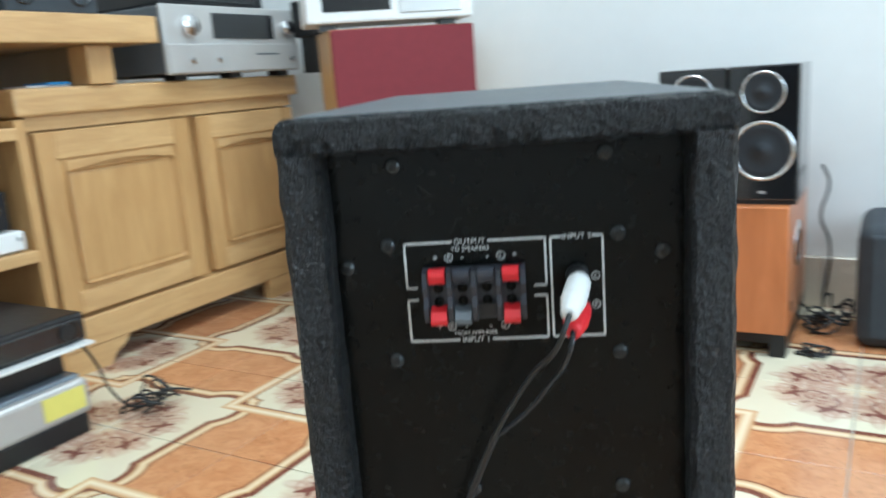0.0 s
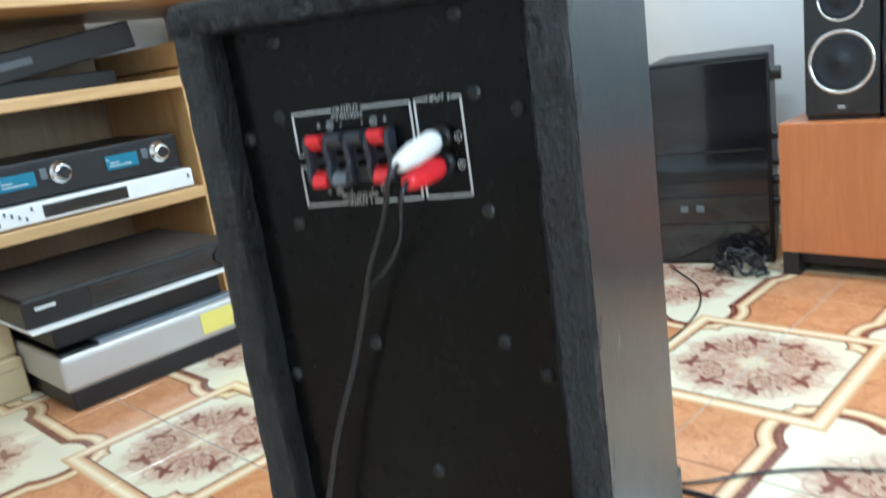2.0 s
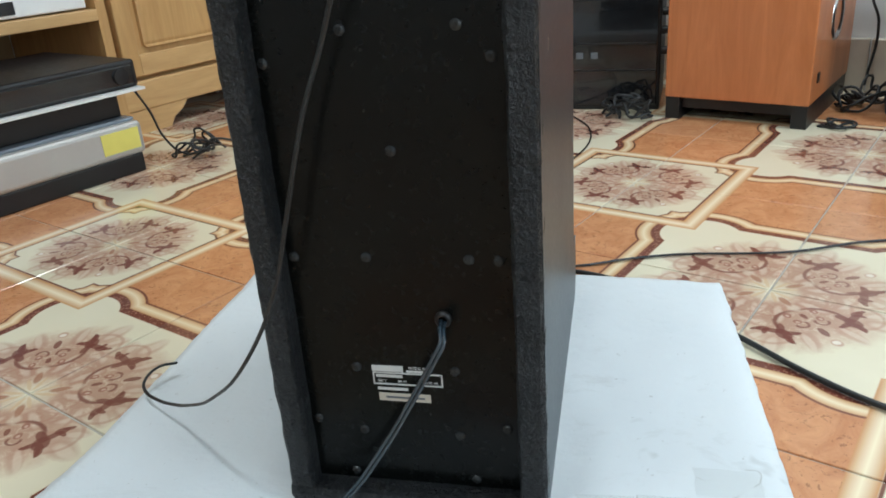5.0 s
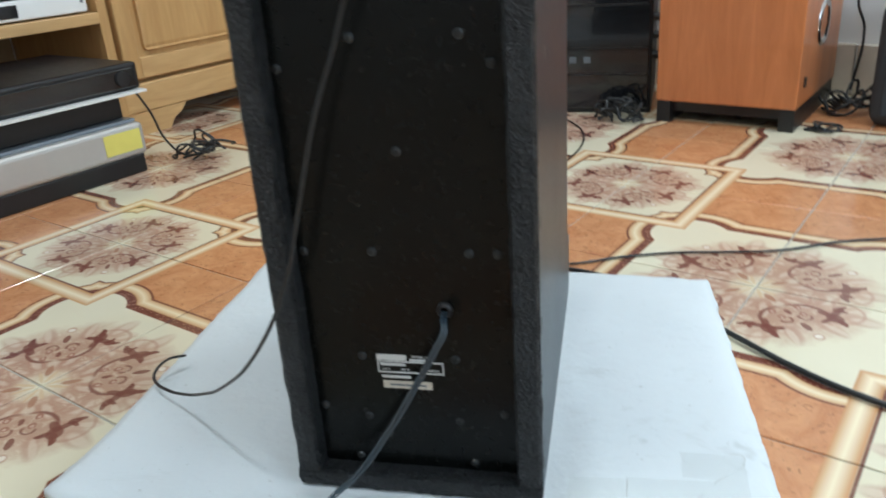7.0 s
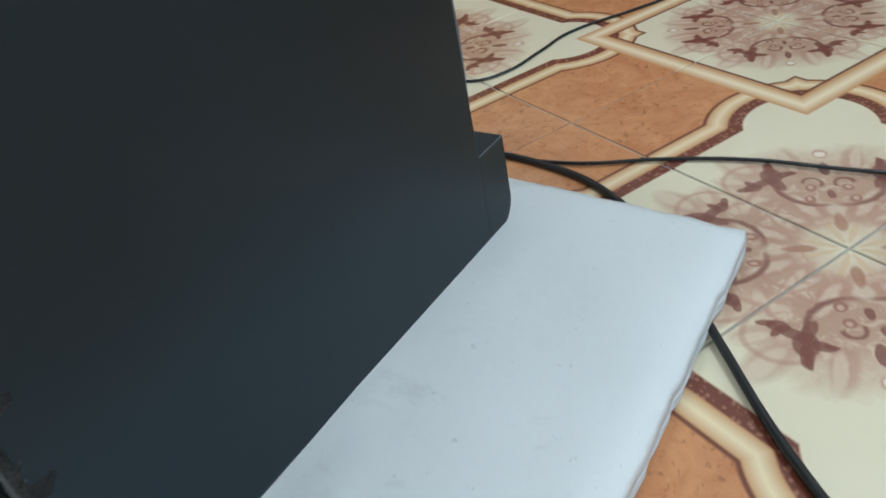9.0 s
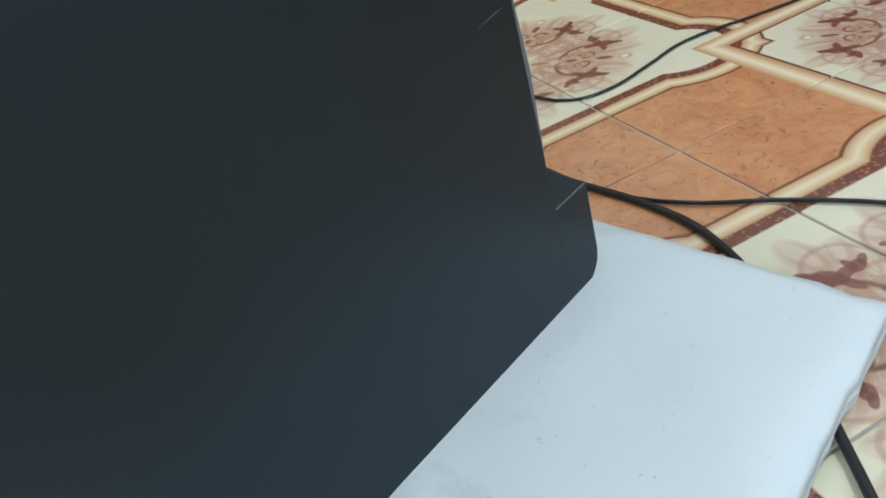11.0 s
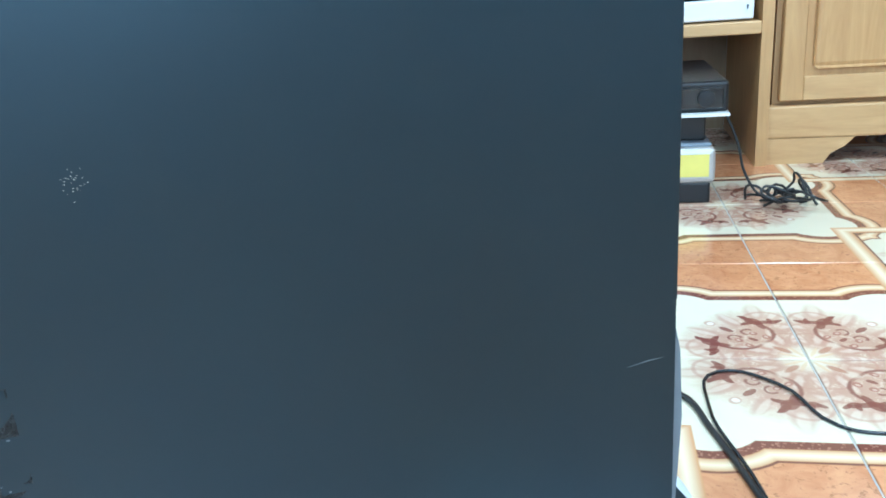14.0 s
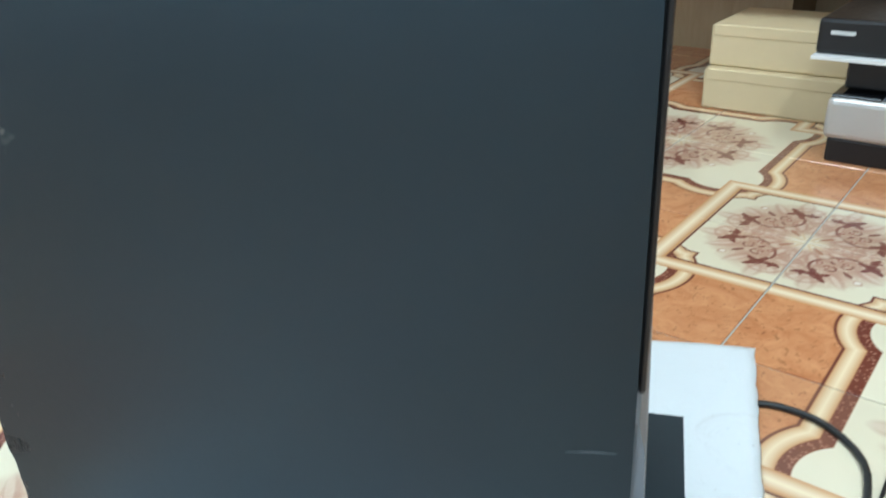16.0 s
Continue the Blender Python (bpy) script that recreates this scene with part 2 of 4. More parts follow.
        c = leaf(c, 0.437, 0.0, 0, 0.024, 0.019, 0.6, (0.46, 0.26, 0.19), 0.7)
        c = leaf(c, 0.434, 0.003, 0, 0.013, 0.010, 0.8, (0.84, 0.78, 0.66), 0.8)
        return c

    base = flower(base, p, q, 1.0)
    base = flower(base, 1.0 - p, 1.0 - q, 0.86)
    base = k.mix(k.rand() * 0.12, base, (0.45, 0.36, 0.25))
    k.color(base)
    k.rough((stain * 0.16 + 0.09).clamp())
    k.bump(k.noise(9.0, 2.0), 0.05, 0.001)
    return k.m


def scorched_rim():
    k = Mat("black_painted_chipboard", 0.4, spec=0.42)
    chips = k.noise(300.0, 3.0, 0.6, k.stretch((1.0, 1.0, 1.0)), 1.4)
    grain = k.noise(150.0, 5.0, 0.7, None, 0.8)
    fine = k.noise(620.0, 3.0, 0.7)
    pits = k.voronoi(240.0)
    pale = fine.below(0.34, 0.04) * grain.below(0.50, 0.08)
    dust = k.noise(35.0, 4.0, 0.7).below(0.42, 0.15)
    base = k.mix(grain, (0.003, 0.0035, 0.0045), (0.010, 0.012, 0.014))
    base = k.mix(dust * 0.12, base, (0.05, 0.055, 0.06))
    k.color(k.mix(pale * 0.6, base, (0.22, 0.225, 0.235)))
    k.rough((chips * 0.55 + 0.06).clamp())
    k.bump(grain * 1.1 + chips * 1.1 + fine * 0.35 + pits * 0.6, 1.0, 0.0042)
    return k.m


def side_finish():
    k = Mat("charcoal_laminate", 0.4, spec=0.56)
    k.b.inputs["Sheen Weight"].default_value, k.b.inputs["Sheen Roughness"].default_value = 0.02, 0.35
    k.b.inputs["Sheen Tint"].default_value = (0.72, 0.90, 1.0, 1.0)
    k.b.inputs["Specular Tint"].default_value = (0.66, 0.86, 1.0, 1.0)
    n = k.noise(260.0, 3.0)
    cloud = k.noise(7.0, 3.0)
    scratch = k.noise(30.0, 4.0, 0.7, k.stretch((1.0, 9.0, 0.7)), 1.0).below(0.24, 0.03)
    k.color(k.mix((cloud * 0.8 + scratch * 0.3).clamp(), (0.0032, 0.0062, 0.0090), (0.0068, 0.0110, 0.0150)))
    k.rough((n * 0.12 + cloud * 0.08 + 0.27).clamp())
    k.bump(n, 0.12, 0.0003)
    return k.m


def foam_finish():
    k = Mat("packing_foam", 0.7)
    n = k.noise(90.0, 5.0, 0.6)
    spot = k.noise(16.0, 3.0, 0.6).below(0.305, 0.05)
    big = k.noise(4.0, 3.0)
    c = k.mix(big, (0.60, 0.64, 0.66), (0.76, 0.79, 0.80))
    smear = k.noise(7.0, 6.0, 0.75, k.stretch((1.0, 1.3, 1.0)), 1.0).below(0.38, 0.09)
    grit = k.noise(120.0, 3.0, 0.7).below(0.30, 0.04)
    c = k.mix(smear * 0.22, c, (0.40, 0.40, 0.37))
    c = k.mix(grit * 0.35, c, (0.30, 0.29, 0.26))
    k.color(k.mix(spot * 0.5, c, (0.45, 0.47, 0.46)))
    k.bump(n + k.noise(18.0, 2.0) * 1.2, 0.35, 0.003)
    k.b.inputs["Subsurface Weight"].default_value = 0.15
    k.b.inputs["Subsurface Radius"].default_value = (0.01, 0.01, 0.01)
    return k.m


def glow(name, c, s):
    k = Mat(name, 0.4)
    k.color(c)
    k.b.inputs["Emission Color"].default_value = (*c, 1)
    k.b.inputs["Emission Strength"].default_value = s
    return k.m


TILE = tile_material()
GROUT = plain("grout", (0.42, 0.39, 0.34), 0.8, scale=90, bump=0.4)
WALL = plain("white_wall_paint", (0.78, 0.79, 0.78), 0.75, vary=0.05, scale=25, bump=0.2)
WALLTILE = plain("skirting_tile", (0.62, 0.54, 0.44), 0.25, vary=0.3, scale=18)
RIM, SIDE, FOAM = scorched_rim(), side_finish(), foam_finish()
PANEL = plain("black_sheet_metal", (0.0035, 0.0042, 0.0040), 0.25, vary=0.3, scale=200, bump=0.05, spec=0.16)
SCREW = plain("black_oxide_screw", (0.034, 0.037, 0.038), 0.24, 0.5, scale=300)
RECESS = plain("screw_recess", (0.003, 0.003, 0.003), 0.7, vary=0.2, scale=300)
BLACK = plain("black_plastic", (0.008, 0.008, 0.009), 0.42, vary=0.3, scale=120)
GLOSSBLACK = plain("glossy_black_lacquer", (0.008, 0.009, 0.011), 0.12, vary=0.2, scale=60, bump=0.02, coat=0.4)
DARKGREY = plain("dark_grey_cloth", (0.035, 0.042, 0.05), 0.8, vary=0.35, scale=350, bump=0.5)
GREY = plain("grey_moulded_plastic", (0.12, 0.135, 0.15), 0.45, scale=100)
RED = plain("red_plastic", (0.66, 0.022, 0.03), 0.38, vary=0.1, scale=150)
WHITE = plain("white_plastic", (0.80, 0.80, 0.78), 0.35, vary=0.05, scale=80)
PRINT = plain("white_print", (0.62, 0.63, 0.62), 0.6, vary=0.1, scale=300, bump=0.0)
STICKER = plain("aged_sticker", (0.55, 0.5, 0.42), 0.6, vary=0.1, scale=200)
YELLOW = plain("yellow_label", (0.78, 0.70, 0.16), 0.5, vary=0.08, scale=60)
SILVER = plain("silver_plastic", (0.52, 0.51, 0.49), 0.36, 0.35, vary=0.06, scale=120)
SCANTOP = plain("scanner_lid_glass", (0.22, 0.26, 0.31), 0.15, vary=0.15, scale=20, coat=0.3)
CHROME = plain("chrome", (0.75, 0.75, 0.76), 0.14, 1.0, vary=0.05, scale=60, bump=0.02)
CONE = plain("speaker_cone", (0.012, 0.016, 0.022), 0.55, vary=0.3, scale=200)
ORANGE = wood("orange_veneer", (0.60, 0.225, 0.085), 2, 0.3)
OAK = wood("pale_wood_upright", (0.60, 0.385, 0.17), 2)
OAKX = wood("pale_wood_lengthwise", (0.66, 0.445, 0.215), 1)
# the pale wood again, darkened to paint in the shade deep inside the shelves
OAKSHADE = wood("pale_wood_painted_shade", (0.36, 0.27, 0.16), 2)
REDCLOTH = plain("red_grille_cloth", (0.19, 0.026, 0.034), 0.85, vary=0.15, scale=400, bump=0.4)
BEIGE = plain("beige_carton", (0.62, 0.50, 0.30), 0.7, vary=0.08, scale=40)
HOUSING = plain("slate_terminal_plastic", (0.035, 0.038, 0.05), 0.4, vary=0.2, scale=200)
CABLE = plain("black_rubber_cable", (0.012, 0.013, 0.014), 0.4, scale=200)
CORD = plain("blue_grey_cord_sheath", (0.030, 0.046, 0.060), 0.2, vary=0.2, scale=200, spec=0.7)
GREYCABLE = plain("grey_twin_cable", (0.013, 0.015, 0.018), 0.24, scale=200)
TEAL = glow("teal_display", (0.012, 0.13, 0.20), 0.22)
TAPE = plain("clear_tape", (0.70, 0.73, 0.66), 0.2, vary=0.05, scale=30)
TAPE.node_tree.nodes["Principled BSDF"].inputs["Alpha"].default_value = 0.10
FOAMDIRT = plain("grey_foam_dirt", (0.48, 0.49, 0.48), 0.9, vary=0.5, scale=300)
BLUE = plain("blue_card", (0.05, 0.3, 0.65), 0.5)


# ---- mesh helpers ----
def box(bm, x0, x1, y0, y1, z0, z1, bevel=0.0, seg=2):
    r = bmesh.ops.create_cube(bm, size=1.0)
    vs = r["verts"]
    bmesh.ops.scale(bm, vec=(x1 - x0, y1 - y0, z1 - z0), verts=vs)
    bmesh.ops.translate(bm, vec=((x0 + x1) / 2, (y0 + y1) / 2, (z0 + z1) / 2), verts=vs)
    if bevel:
        es = list({e for v in vs for e in v.link_edges})
        bmesh.ops.bevel(bm, geom=es, offset=bevel, segments=seg, affect="EDGES", profile=0.5)
    return bm


def cyl(bm, m, r, h, n=24, r2=None, bevel=0.0):
    c = bmesh.ops.create_cone(bm, cap_ends=True, segments=n, radius1=r, radius2=r if r2 is None else r2, depth=h)
    if bevel:
        es = [e for e in {e for v in c["verts"] for e in v.link_edges} if len(e.link_faces) == 2 and any(len(f.verts) > 4 for f in e.link_faces)]
        b = bmesh.ops.bevel(bm, geom=es, offset=bevel, segments=2, affect="EDGES", profile=0.5)
        vs = list({v for f in b["faces"] for v in f.verts} | {v for v in c["verts"] if v.is_valid})
    else:
        vs = c["verts"]
    bmesh.ops.transform(bm, matrix=m, verts=vs)
    return bm


def lathe(bm, m, prof, n=32):
    """Turns (radius, height) pairs round z."""
    rings = []
    for r, z in prof:
        rings.append([bm.verts.new(m @ Vector((r * math.cos(2 * math.pi * i / n), r * math.sin(2 * math.pi * i / n), z))) for i in range(n)])
    for a, b in zip(rings, rings[1:]):
        for i in range(n):
            bm.faces.new((a[i], a[(i + 1) % n], b[(i + 1) % n], b[i]))
    return bm


def extrude_profile(bm, pts, x0, x1):
    """A solid between x0 and x1 with an outline of (y, z) points."""
    a = [bm.verts.new((x0, y, z)) for y, z in pts]
    b = [bm.verts.new((x1, y, z)) for y, z in pts]
    n = len(pts)
    bm.faces.new(a)
    bm.faces.new(b[::-1])
    for i in range(n):
        bm.faces.new((a[i], b[i], b[(i + 1) % n], a[(i + 1) % n]))
    bmesh.ops.recalc_face_normals(bm, faces=bm.faces)
    return bm


def part(name, bm, mat, parent=None, label="", smooth=False):
    me = bpy.data.meshes.new(name)
    bm.to_mesh(me)
    bm.free()
    me.materials.append(mat)
    if smooth:
        for f in me.polygons:
            f.use_smooth = True
    ob = new(name, me)
    ob.parent = parent
    if label:
        tagged(ob, label)
    return ob


def B():
    return bmesh.new()


def thing(name, m, label, category, group="", kind=""):
    e = new(name)
    e.empty_display_size = 0.05
    e.matrix_world = m
    return tagged(e, label, category, group, kind)


def hose(name, pts, r, mat, parent=None, label="", res=5):
    """A smooth round cable through the points, as one mesh."""
    cu = bpy.data.curves.new(name, "CURVE")
    cu.dimensions, cu.bevel_depth, cu.bevel_resolution, cu.resolution_u, cu.use_fill_caps = "3D", r, 2, res, True
    sp = cu.splines.new("BEZIER")
    sp.bezier_points.add(len(pts) - 1)
    for b, c in zip(sp.bezier_points, pts):
        b.co, b.handle_left_type, b.handle_right_type = c, "AUTO", "AUTO"
    tmp = new("tmp", cu)
    dg = bpy.context.evaluated_depsgraph_get()
    dg.update()
    me = bpy.data.meshes.new_from_object(tmp.evaluated_get(dg))
    bpy.data.objects.remove(tmp)
    bpy.data.curves.remove(cu)
    me.name = name
    me.materials.clear()
    me.materials.append(mat)
    for f in me.polygons:
        f.use_smooth = True
    ob = new(name, me)
    ob.parent = parent
    if label:
        tagged(ob, label)
    return ob


def words(text, size, m, mat, parent, name="print"):
    cu = bpy.data.curves.new(name, "FONT")
    cu.body, cu.size, cu.align_x, cu.align_y, cu.extrude = text, size, "CENTER", "CENTER", 0.0001
    tmp = new("tmp", cu)
    dg = bpy.context.evaluated_depsgraph_get()
    dg.update()
    me = bpy.data.meshes.new_from_object(tmp.evaluated_get(dg))
    bpy.data.objects.remove(tmp)
    bpy.data.curves.remove(cu)
    me.name = name
    me.materials.clear()
    me.materials.append(mat)
    ob = new(name, me)
    ob.parent = parent
    ob.matrix_local = m
    return ob


# ---- the room ----
def room_part(name, bm, mat, label, cat):
    ob = part(name, bm, mat)
    ob.matrix_world = ROOM
    return tagged(ob, label, cat, "", "structure")


floor = room_part("floor", box(B(), -2.1, 2.5, -3.2, 1.3, -0.12, -0.002), GROUT, "floor of glossy flower-patterned ceramic tiles with grey grout", "floor")
room_part("wall_far", box(B(), -2.15, 2.5, 1.13, 1.3, 0, 2.8), WALL, "plain white painted wall behind the loudspeakers", "wall")
room_part("wall_left", box(B(), -2.15, -1.98, -3.2, 1.13, 0, 2.8), WALL, "plain white painted wall behind the wooden cabinet", "wall")
room_part("wall_back", box(B(), -1.98, 2.3, -3.2, -3.05, 0, 2.8), WALL, "plain white painted wall", "wall")
bm = B()
box(bm, 2.3, 2.5, -3.2, -1.4, 0, 2.8)
box(bm, 2.3, 2.5, 0.6, 1.13, 0, 2.8)
box(bm, 2.3, 2.5, -1.4, 0.6, 0, 0.7)
box(bm, 2.3, 2.5, -1.4, 0.6, 2.2, 2.8)
room_part("wall_right", bm, WALL, "white painted wall with a window opening", "wall")
room_part("ceiling", box(B(), -2.15, 2.5, -3.2, 1.3, 2.8, 2.9), WALL, "plain white ceiling", "ceiling")
bm = B()
for i in range(9):
    x = -1.97 + 0.47 * i
    box(bm, x, x + 0.466, 1.112, 1.129, 0, 0.12, 0.002, 1)
room_part("baseboard", bm, WALLTILE, "marbled ceramic skirting tiles along the wall", "baseboard")

# ---- loudspeaker that is the subject ----
Z0 = 0.023
HW, DEP, ZT = 0.1025, 0.352, 0.5817
sub = thing("subwoofer", pose(0, 0, Z0), "tall narrow charcoal subwoofer with rough black rim on a foam pad", "subwoofer")


def sp(name, bm, mat, parent=None, label="", smooth=False):
    bmesh.ops.translate(bm, vec=(0, 0, -Z0), verts=bm.verts)
    return part(name, bm, mat, parent or sub, label, smooth)


# cabinet shell


def round_loop(w, z0, z1, r, n=5):
    """A rounded rectangle as (x, z) pairs."""
    out = []
    for cx, cz, a0 in ((w - r, z1 - r, 0), (-w + r, z1 - r, 90), (-w + r, z0 + r, 180), (w - r, z0 + r, 270)):
        out += [(cx + r * math.cos(radians(a0 + 90 * i / n)), cz + r * math.sin(radians(a0 + 90 * i / n))) for i in range(n + 1)]
    return out


bm = B()
RC = 0.006
outer = round_loop(HW, Z0, ZT, RC)
inner = round_loop(HW - 0.002, Z0 + 0.002, ZT - 0.002, RC - 0.002)
loops = [[bm.verts.new((x, y, z)) for x, z in lo] for lo, y in ((outer, DEP), (outer, 0.0048), (inner, 0.0048), (inner, 0.019))]
bm.faces.new(loops[0])
for p_, q_ in zip(loops, loops[1:]):
    for i in range(len(p_)):
        k_ = (i + 1) % len(p_)
        bm.faces.new((p_[i], p_[k_], q_[k_], q_[i]))
bm.faces.new(loops[3][::-1])
bmesh.ops.recalc_face_normals(bm, faces=bm.faces)
sp("cabinet", bm, SIDE)
# rough rim round the recessed back
bm = B()
random.seed(4)


def rough_bar(bm, x0, x1, z0, z1, n):
    """A chipped bar of the rim, uneven along its edges."""
    along_x = (x1 - x0) > (z1 - z0)
    prof = [(0, 0.0093), (0.0, -0.006), (0.12, -0.0088), (0.5, -0.0095), (0.88, -0.0088), (1.0, -0.006), (1.0, 0.0093)]
    rows_ = []
    for i in range(n + 1):
        f = i / n
        row = []
        for j, (c, y) in enumerate(prof):
            w = 0.0014 if 0 < j < 6 else 0.0007
            jit = lambda s: (noise.noise(Vector((f * 37 + x0 * 50, j * 1.7, z0 * 60 + s * 9))) * w)
            if along_x:
                x, z = x0 + (x1 - x0) * f, z0 + (z1 - z0) * c + jit(2)
                gap = min(x - x0, x1 - x)
                cut = RC - math.sqrt(max(0.0, RC * RC - max(0.0, RC - gap) ** 2))
                z = min(max(z, Z0 + 0.0002 + cut), ZT - 0.0002 - cut)
                row.append(bm.verts.new((x, y + 0.0095 + jit(1), z)))
            else:
                row.append(bm.verts.new((x0 + (x1 - x0) * c + jit(2), y + 0.0095 + jit(1), z0 + (z1 - z0) * f)))
        rows_.append(row)
    for a, b in zip(rows_, rows_[1:]):
        for j in range(len(prof) - 1):
            bm.faces.new((a[j], a[j + 1], b[j + 1], b[j]))
        bm.faces.new((a[-1], a[0], b[0], b[-1]))
    bm.faces.new(rows_[0])
    bm.faces.new(rows_[-1][::-1])
    bmesh.ops.recalc_face_normals(bm, faces=bm.faces)


IW, IZ0, IZ1 = 0.0820, 0.0400, 0.5640
for nm, a in ((1, (-HW + 0.0002, HW - 0.0002, IZ1, ZT - 0.0002, 120)), (2, (-HW + 0.0002, HW - 0.0002, Z0 + 0.0002, IZ0, 120)), (3, (-HW + 0.0002, -IW, IZ0 - 0.001, IZ1 + 0.001, 120)), (4, (IW, HW - 0.0002, IZ0 - 0.001, IZ1 + 0.001, 120))):
    bm = B()
    rough_bar(bm, *a)
    sp("rim_bar", bm, RIM, None, "rough black-painted chipboard edge")
PY = 0.0169
sp("back_panel", box(B(), -IW - 0.001, IW + 0.001, PY, PY + 0.0018, IZ0 - 0.001, IZ1 + 0.001), PANEL, None, "black sheet-metal back plate")

# screws with a cross recess
SCREWS = [(-0.0515, 0.5562), (0.047, 0.557), (-0.057, 0.518), (0.052, 0.519), (-0.0777, 0.508), (0.0726, 0.5095), (-0.0573, 0.460), (0.0518, 0.4604),
          (-0.023, 0.3895), (0.0515, 0.390), (-0.0777, 0.370), (0.0724, 0.3705), (0.0028, 0.311), (-0.0227, 0.234), (0.0508, 0.234), (-0.0767, 0.2333),
          (0.0717, 0.2335), (-0.0398, 0.1438), (0.0355, 0.1442), (-0.0768, 0.095), (0.0723, 0.096), (-0.0399, 0.087), (0.036, 0.087), (-0.0512, 0.0466), (0.0463, 0.047)]
me = None
for i, (x, z) in enumerate(SCREWS):
    if me is None:
        bm = B()
        lathe(bm, pose(0, 0, 0, 90, 0, 0), [(0.0041, 0.0), (0.0040, 0.0006), (0.0036, 0.0014), (0.0026, 0.0021), (0.0012, 0.0024), (0.0, 0.0014)], 16)
        for a in (0, 90):
            box(bm, *((-0.0021, 0.0021, -0.00265, -0.0022, -0.0004, 0.0004) if a == 0 else (-0.0004, 0.0004, -0.00265, -0.0022, -0.0021, 0.0021)))
        n_head = len(bm.faces) - 12
        bm.faces.ensure_lookup_table()
        for f in bm.faces[n_head:]:
            f.material_index = 1
        ob = part("screw", bm, SCREW, sub, "black cross-head screw")
        me = ob.data
        me.materials.append(RECESS)
    else:
        ob = new("screw", me)
        ob.parent = sub
    ob.matrix_local = pose(x, PY, z - Z0, 0, 37 * i, 0)

# printed frames, words and signs on the plate
PX = PY - 0.0006


def stripe(name, x0, x1, z0, z1, mat=PRINT):
    return sp(name, box(B(), x0, x1, PX, PY + 0.0001, z0, z1), mat)


def frame_line(pts):
    bm = B()
    h = 0.0005
    for (xa, za), (xb, zb) in zip(pts, pts[1:]):
        box(bm, min(xa, xb) - h, max(xa, xb) + h, PX, PY + 0.0001, min(za, zb) - h, max(za, zb) + h)
    return sp("printed_frame", bm, PRINT)


frame_line([(-0.0265, 0.5185), (-0.0490, 0.5185), (-0.0490, 0.4965), (-0.0445, 0.4965)])
frame_line([(-0.0085, 0.5185), (0.0180, 0.5185), (0.0180, 0.4955), (0.0125, 0.4955)])
frame_line([(-0.0445, 0.4905), (-0.0490, 0.4905), (-0.0490, 0.4695), (-0.0255, 0.4695)])
frame_line([(-0.0085, 0.4695), (0.0180, 0.4695), (0.0180, 0.4905), (0.0125, 0.4905)])
frame_line([(0.0250, 0.5185), (0.0205, 0.5185), (0.0205, 0.4695), (0.0448, 0.4695), (0.0448, 0.5185), (0.0405, 0.5185)])


def label_text(t, x, z, size):
    return words(t, size, pose(x, PX, z - Z0, 90, 0, 0), PRINT, sub, "printed_word")


label_text("OUTPUT", -0.0175, 0.5185, 0.0038)
label_text("TO SPEAKERS", -0.0175, 0.5150, 0.0030)
label_text("INPUT 1", -0.0170, 0.4695, 0.0038)
label_text("FROM AMPLIFIER", -0.0170, 0.4730, 0.0028)
label_text("INPUT 2", 0.0328, 0.5185, 0.0038)
for x, z, t in ((-0.0345, 0.5110, "+"), (-0.0215, 0.5110, "-"), (-0.0095, 0.5110, "-"), (0.0035, 0.5110, "+"), (-0.0345, 0.4765, "+"), (-0.0215, 0.4765, "-"), (-0.0095, 0.4765, "-")):
    label_text(t, x, z, 0.0050)
for x, z, t in ((-0.0280, 0.5110, "R"), (-0.0030, 0.5110, "L"), (-0.0285, 0.4765, "R"), (-0.0025, 0.4765, "L"), (0.0412, 0.4990, "L"), (0.0412, 0.4850, "R")):
    label_text(t, x, z, 0.0030)
    bm = B()
    lathe(bm, pose(x, PX, z, 90, 0, 0), [(0.0017, 0), (0.0017, 0.0001), (0.0021, 0.0001), (0.0021, 0)], 18)
    sp("printed_ring", bm, PRINT)
# rating plate low on the panel: maker's marks as bars
stripe("printed_bar", -0.0280, -0.0040, 0.1412, 0.1462)
stripe("printed_bar", -0.0015, 0.0160, 0.1412, 0.1428)
label_text("MODEL NO.", 0.0085, 0.1450, 0.0030)
frame_line([(-0.0273, 0.1400), (0.0252, 0.1400), (0.0252, 0.1302), (-0.0273, 0.1302), (-0.0273, 0.1400)])
stripe("printed_bar", -0.0255, -0.0050, 0.1362, 0.1385)
label_text("100 V", -0.0210, 0.1330, 0.0031)
label_text("80 W", -0.0050, 0.1330, 0.0031)
label_text("50/60 Hz", 0.0165, 0.1330, 0.0031)
stripe("printed_bar", -0.0250, -0.0015, 0.1250, 0.1272)
tag_ = stripe("serial_sticker", -0.0245, 0.0155, 0.1155, 0.1222, STICKER)
bm = B()
box(bm, -0.0190, 0.0110, PX - 0.0002, PX + 0.0001, 0.1180, 0.1197)
sp("printed_bar", bm, GREY, None, "faded serial print")

# spring-terminal block
def tprof(pts, x0, x1):
    bm = B()
    extrude_profile(bm, pts, x0, x1)
    bmesh.ops.translate(bm, vec=(0, 0, -Z0), verts=bm.verts)
    return bm


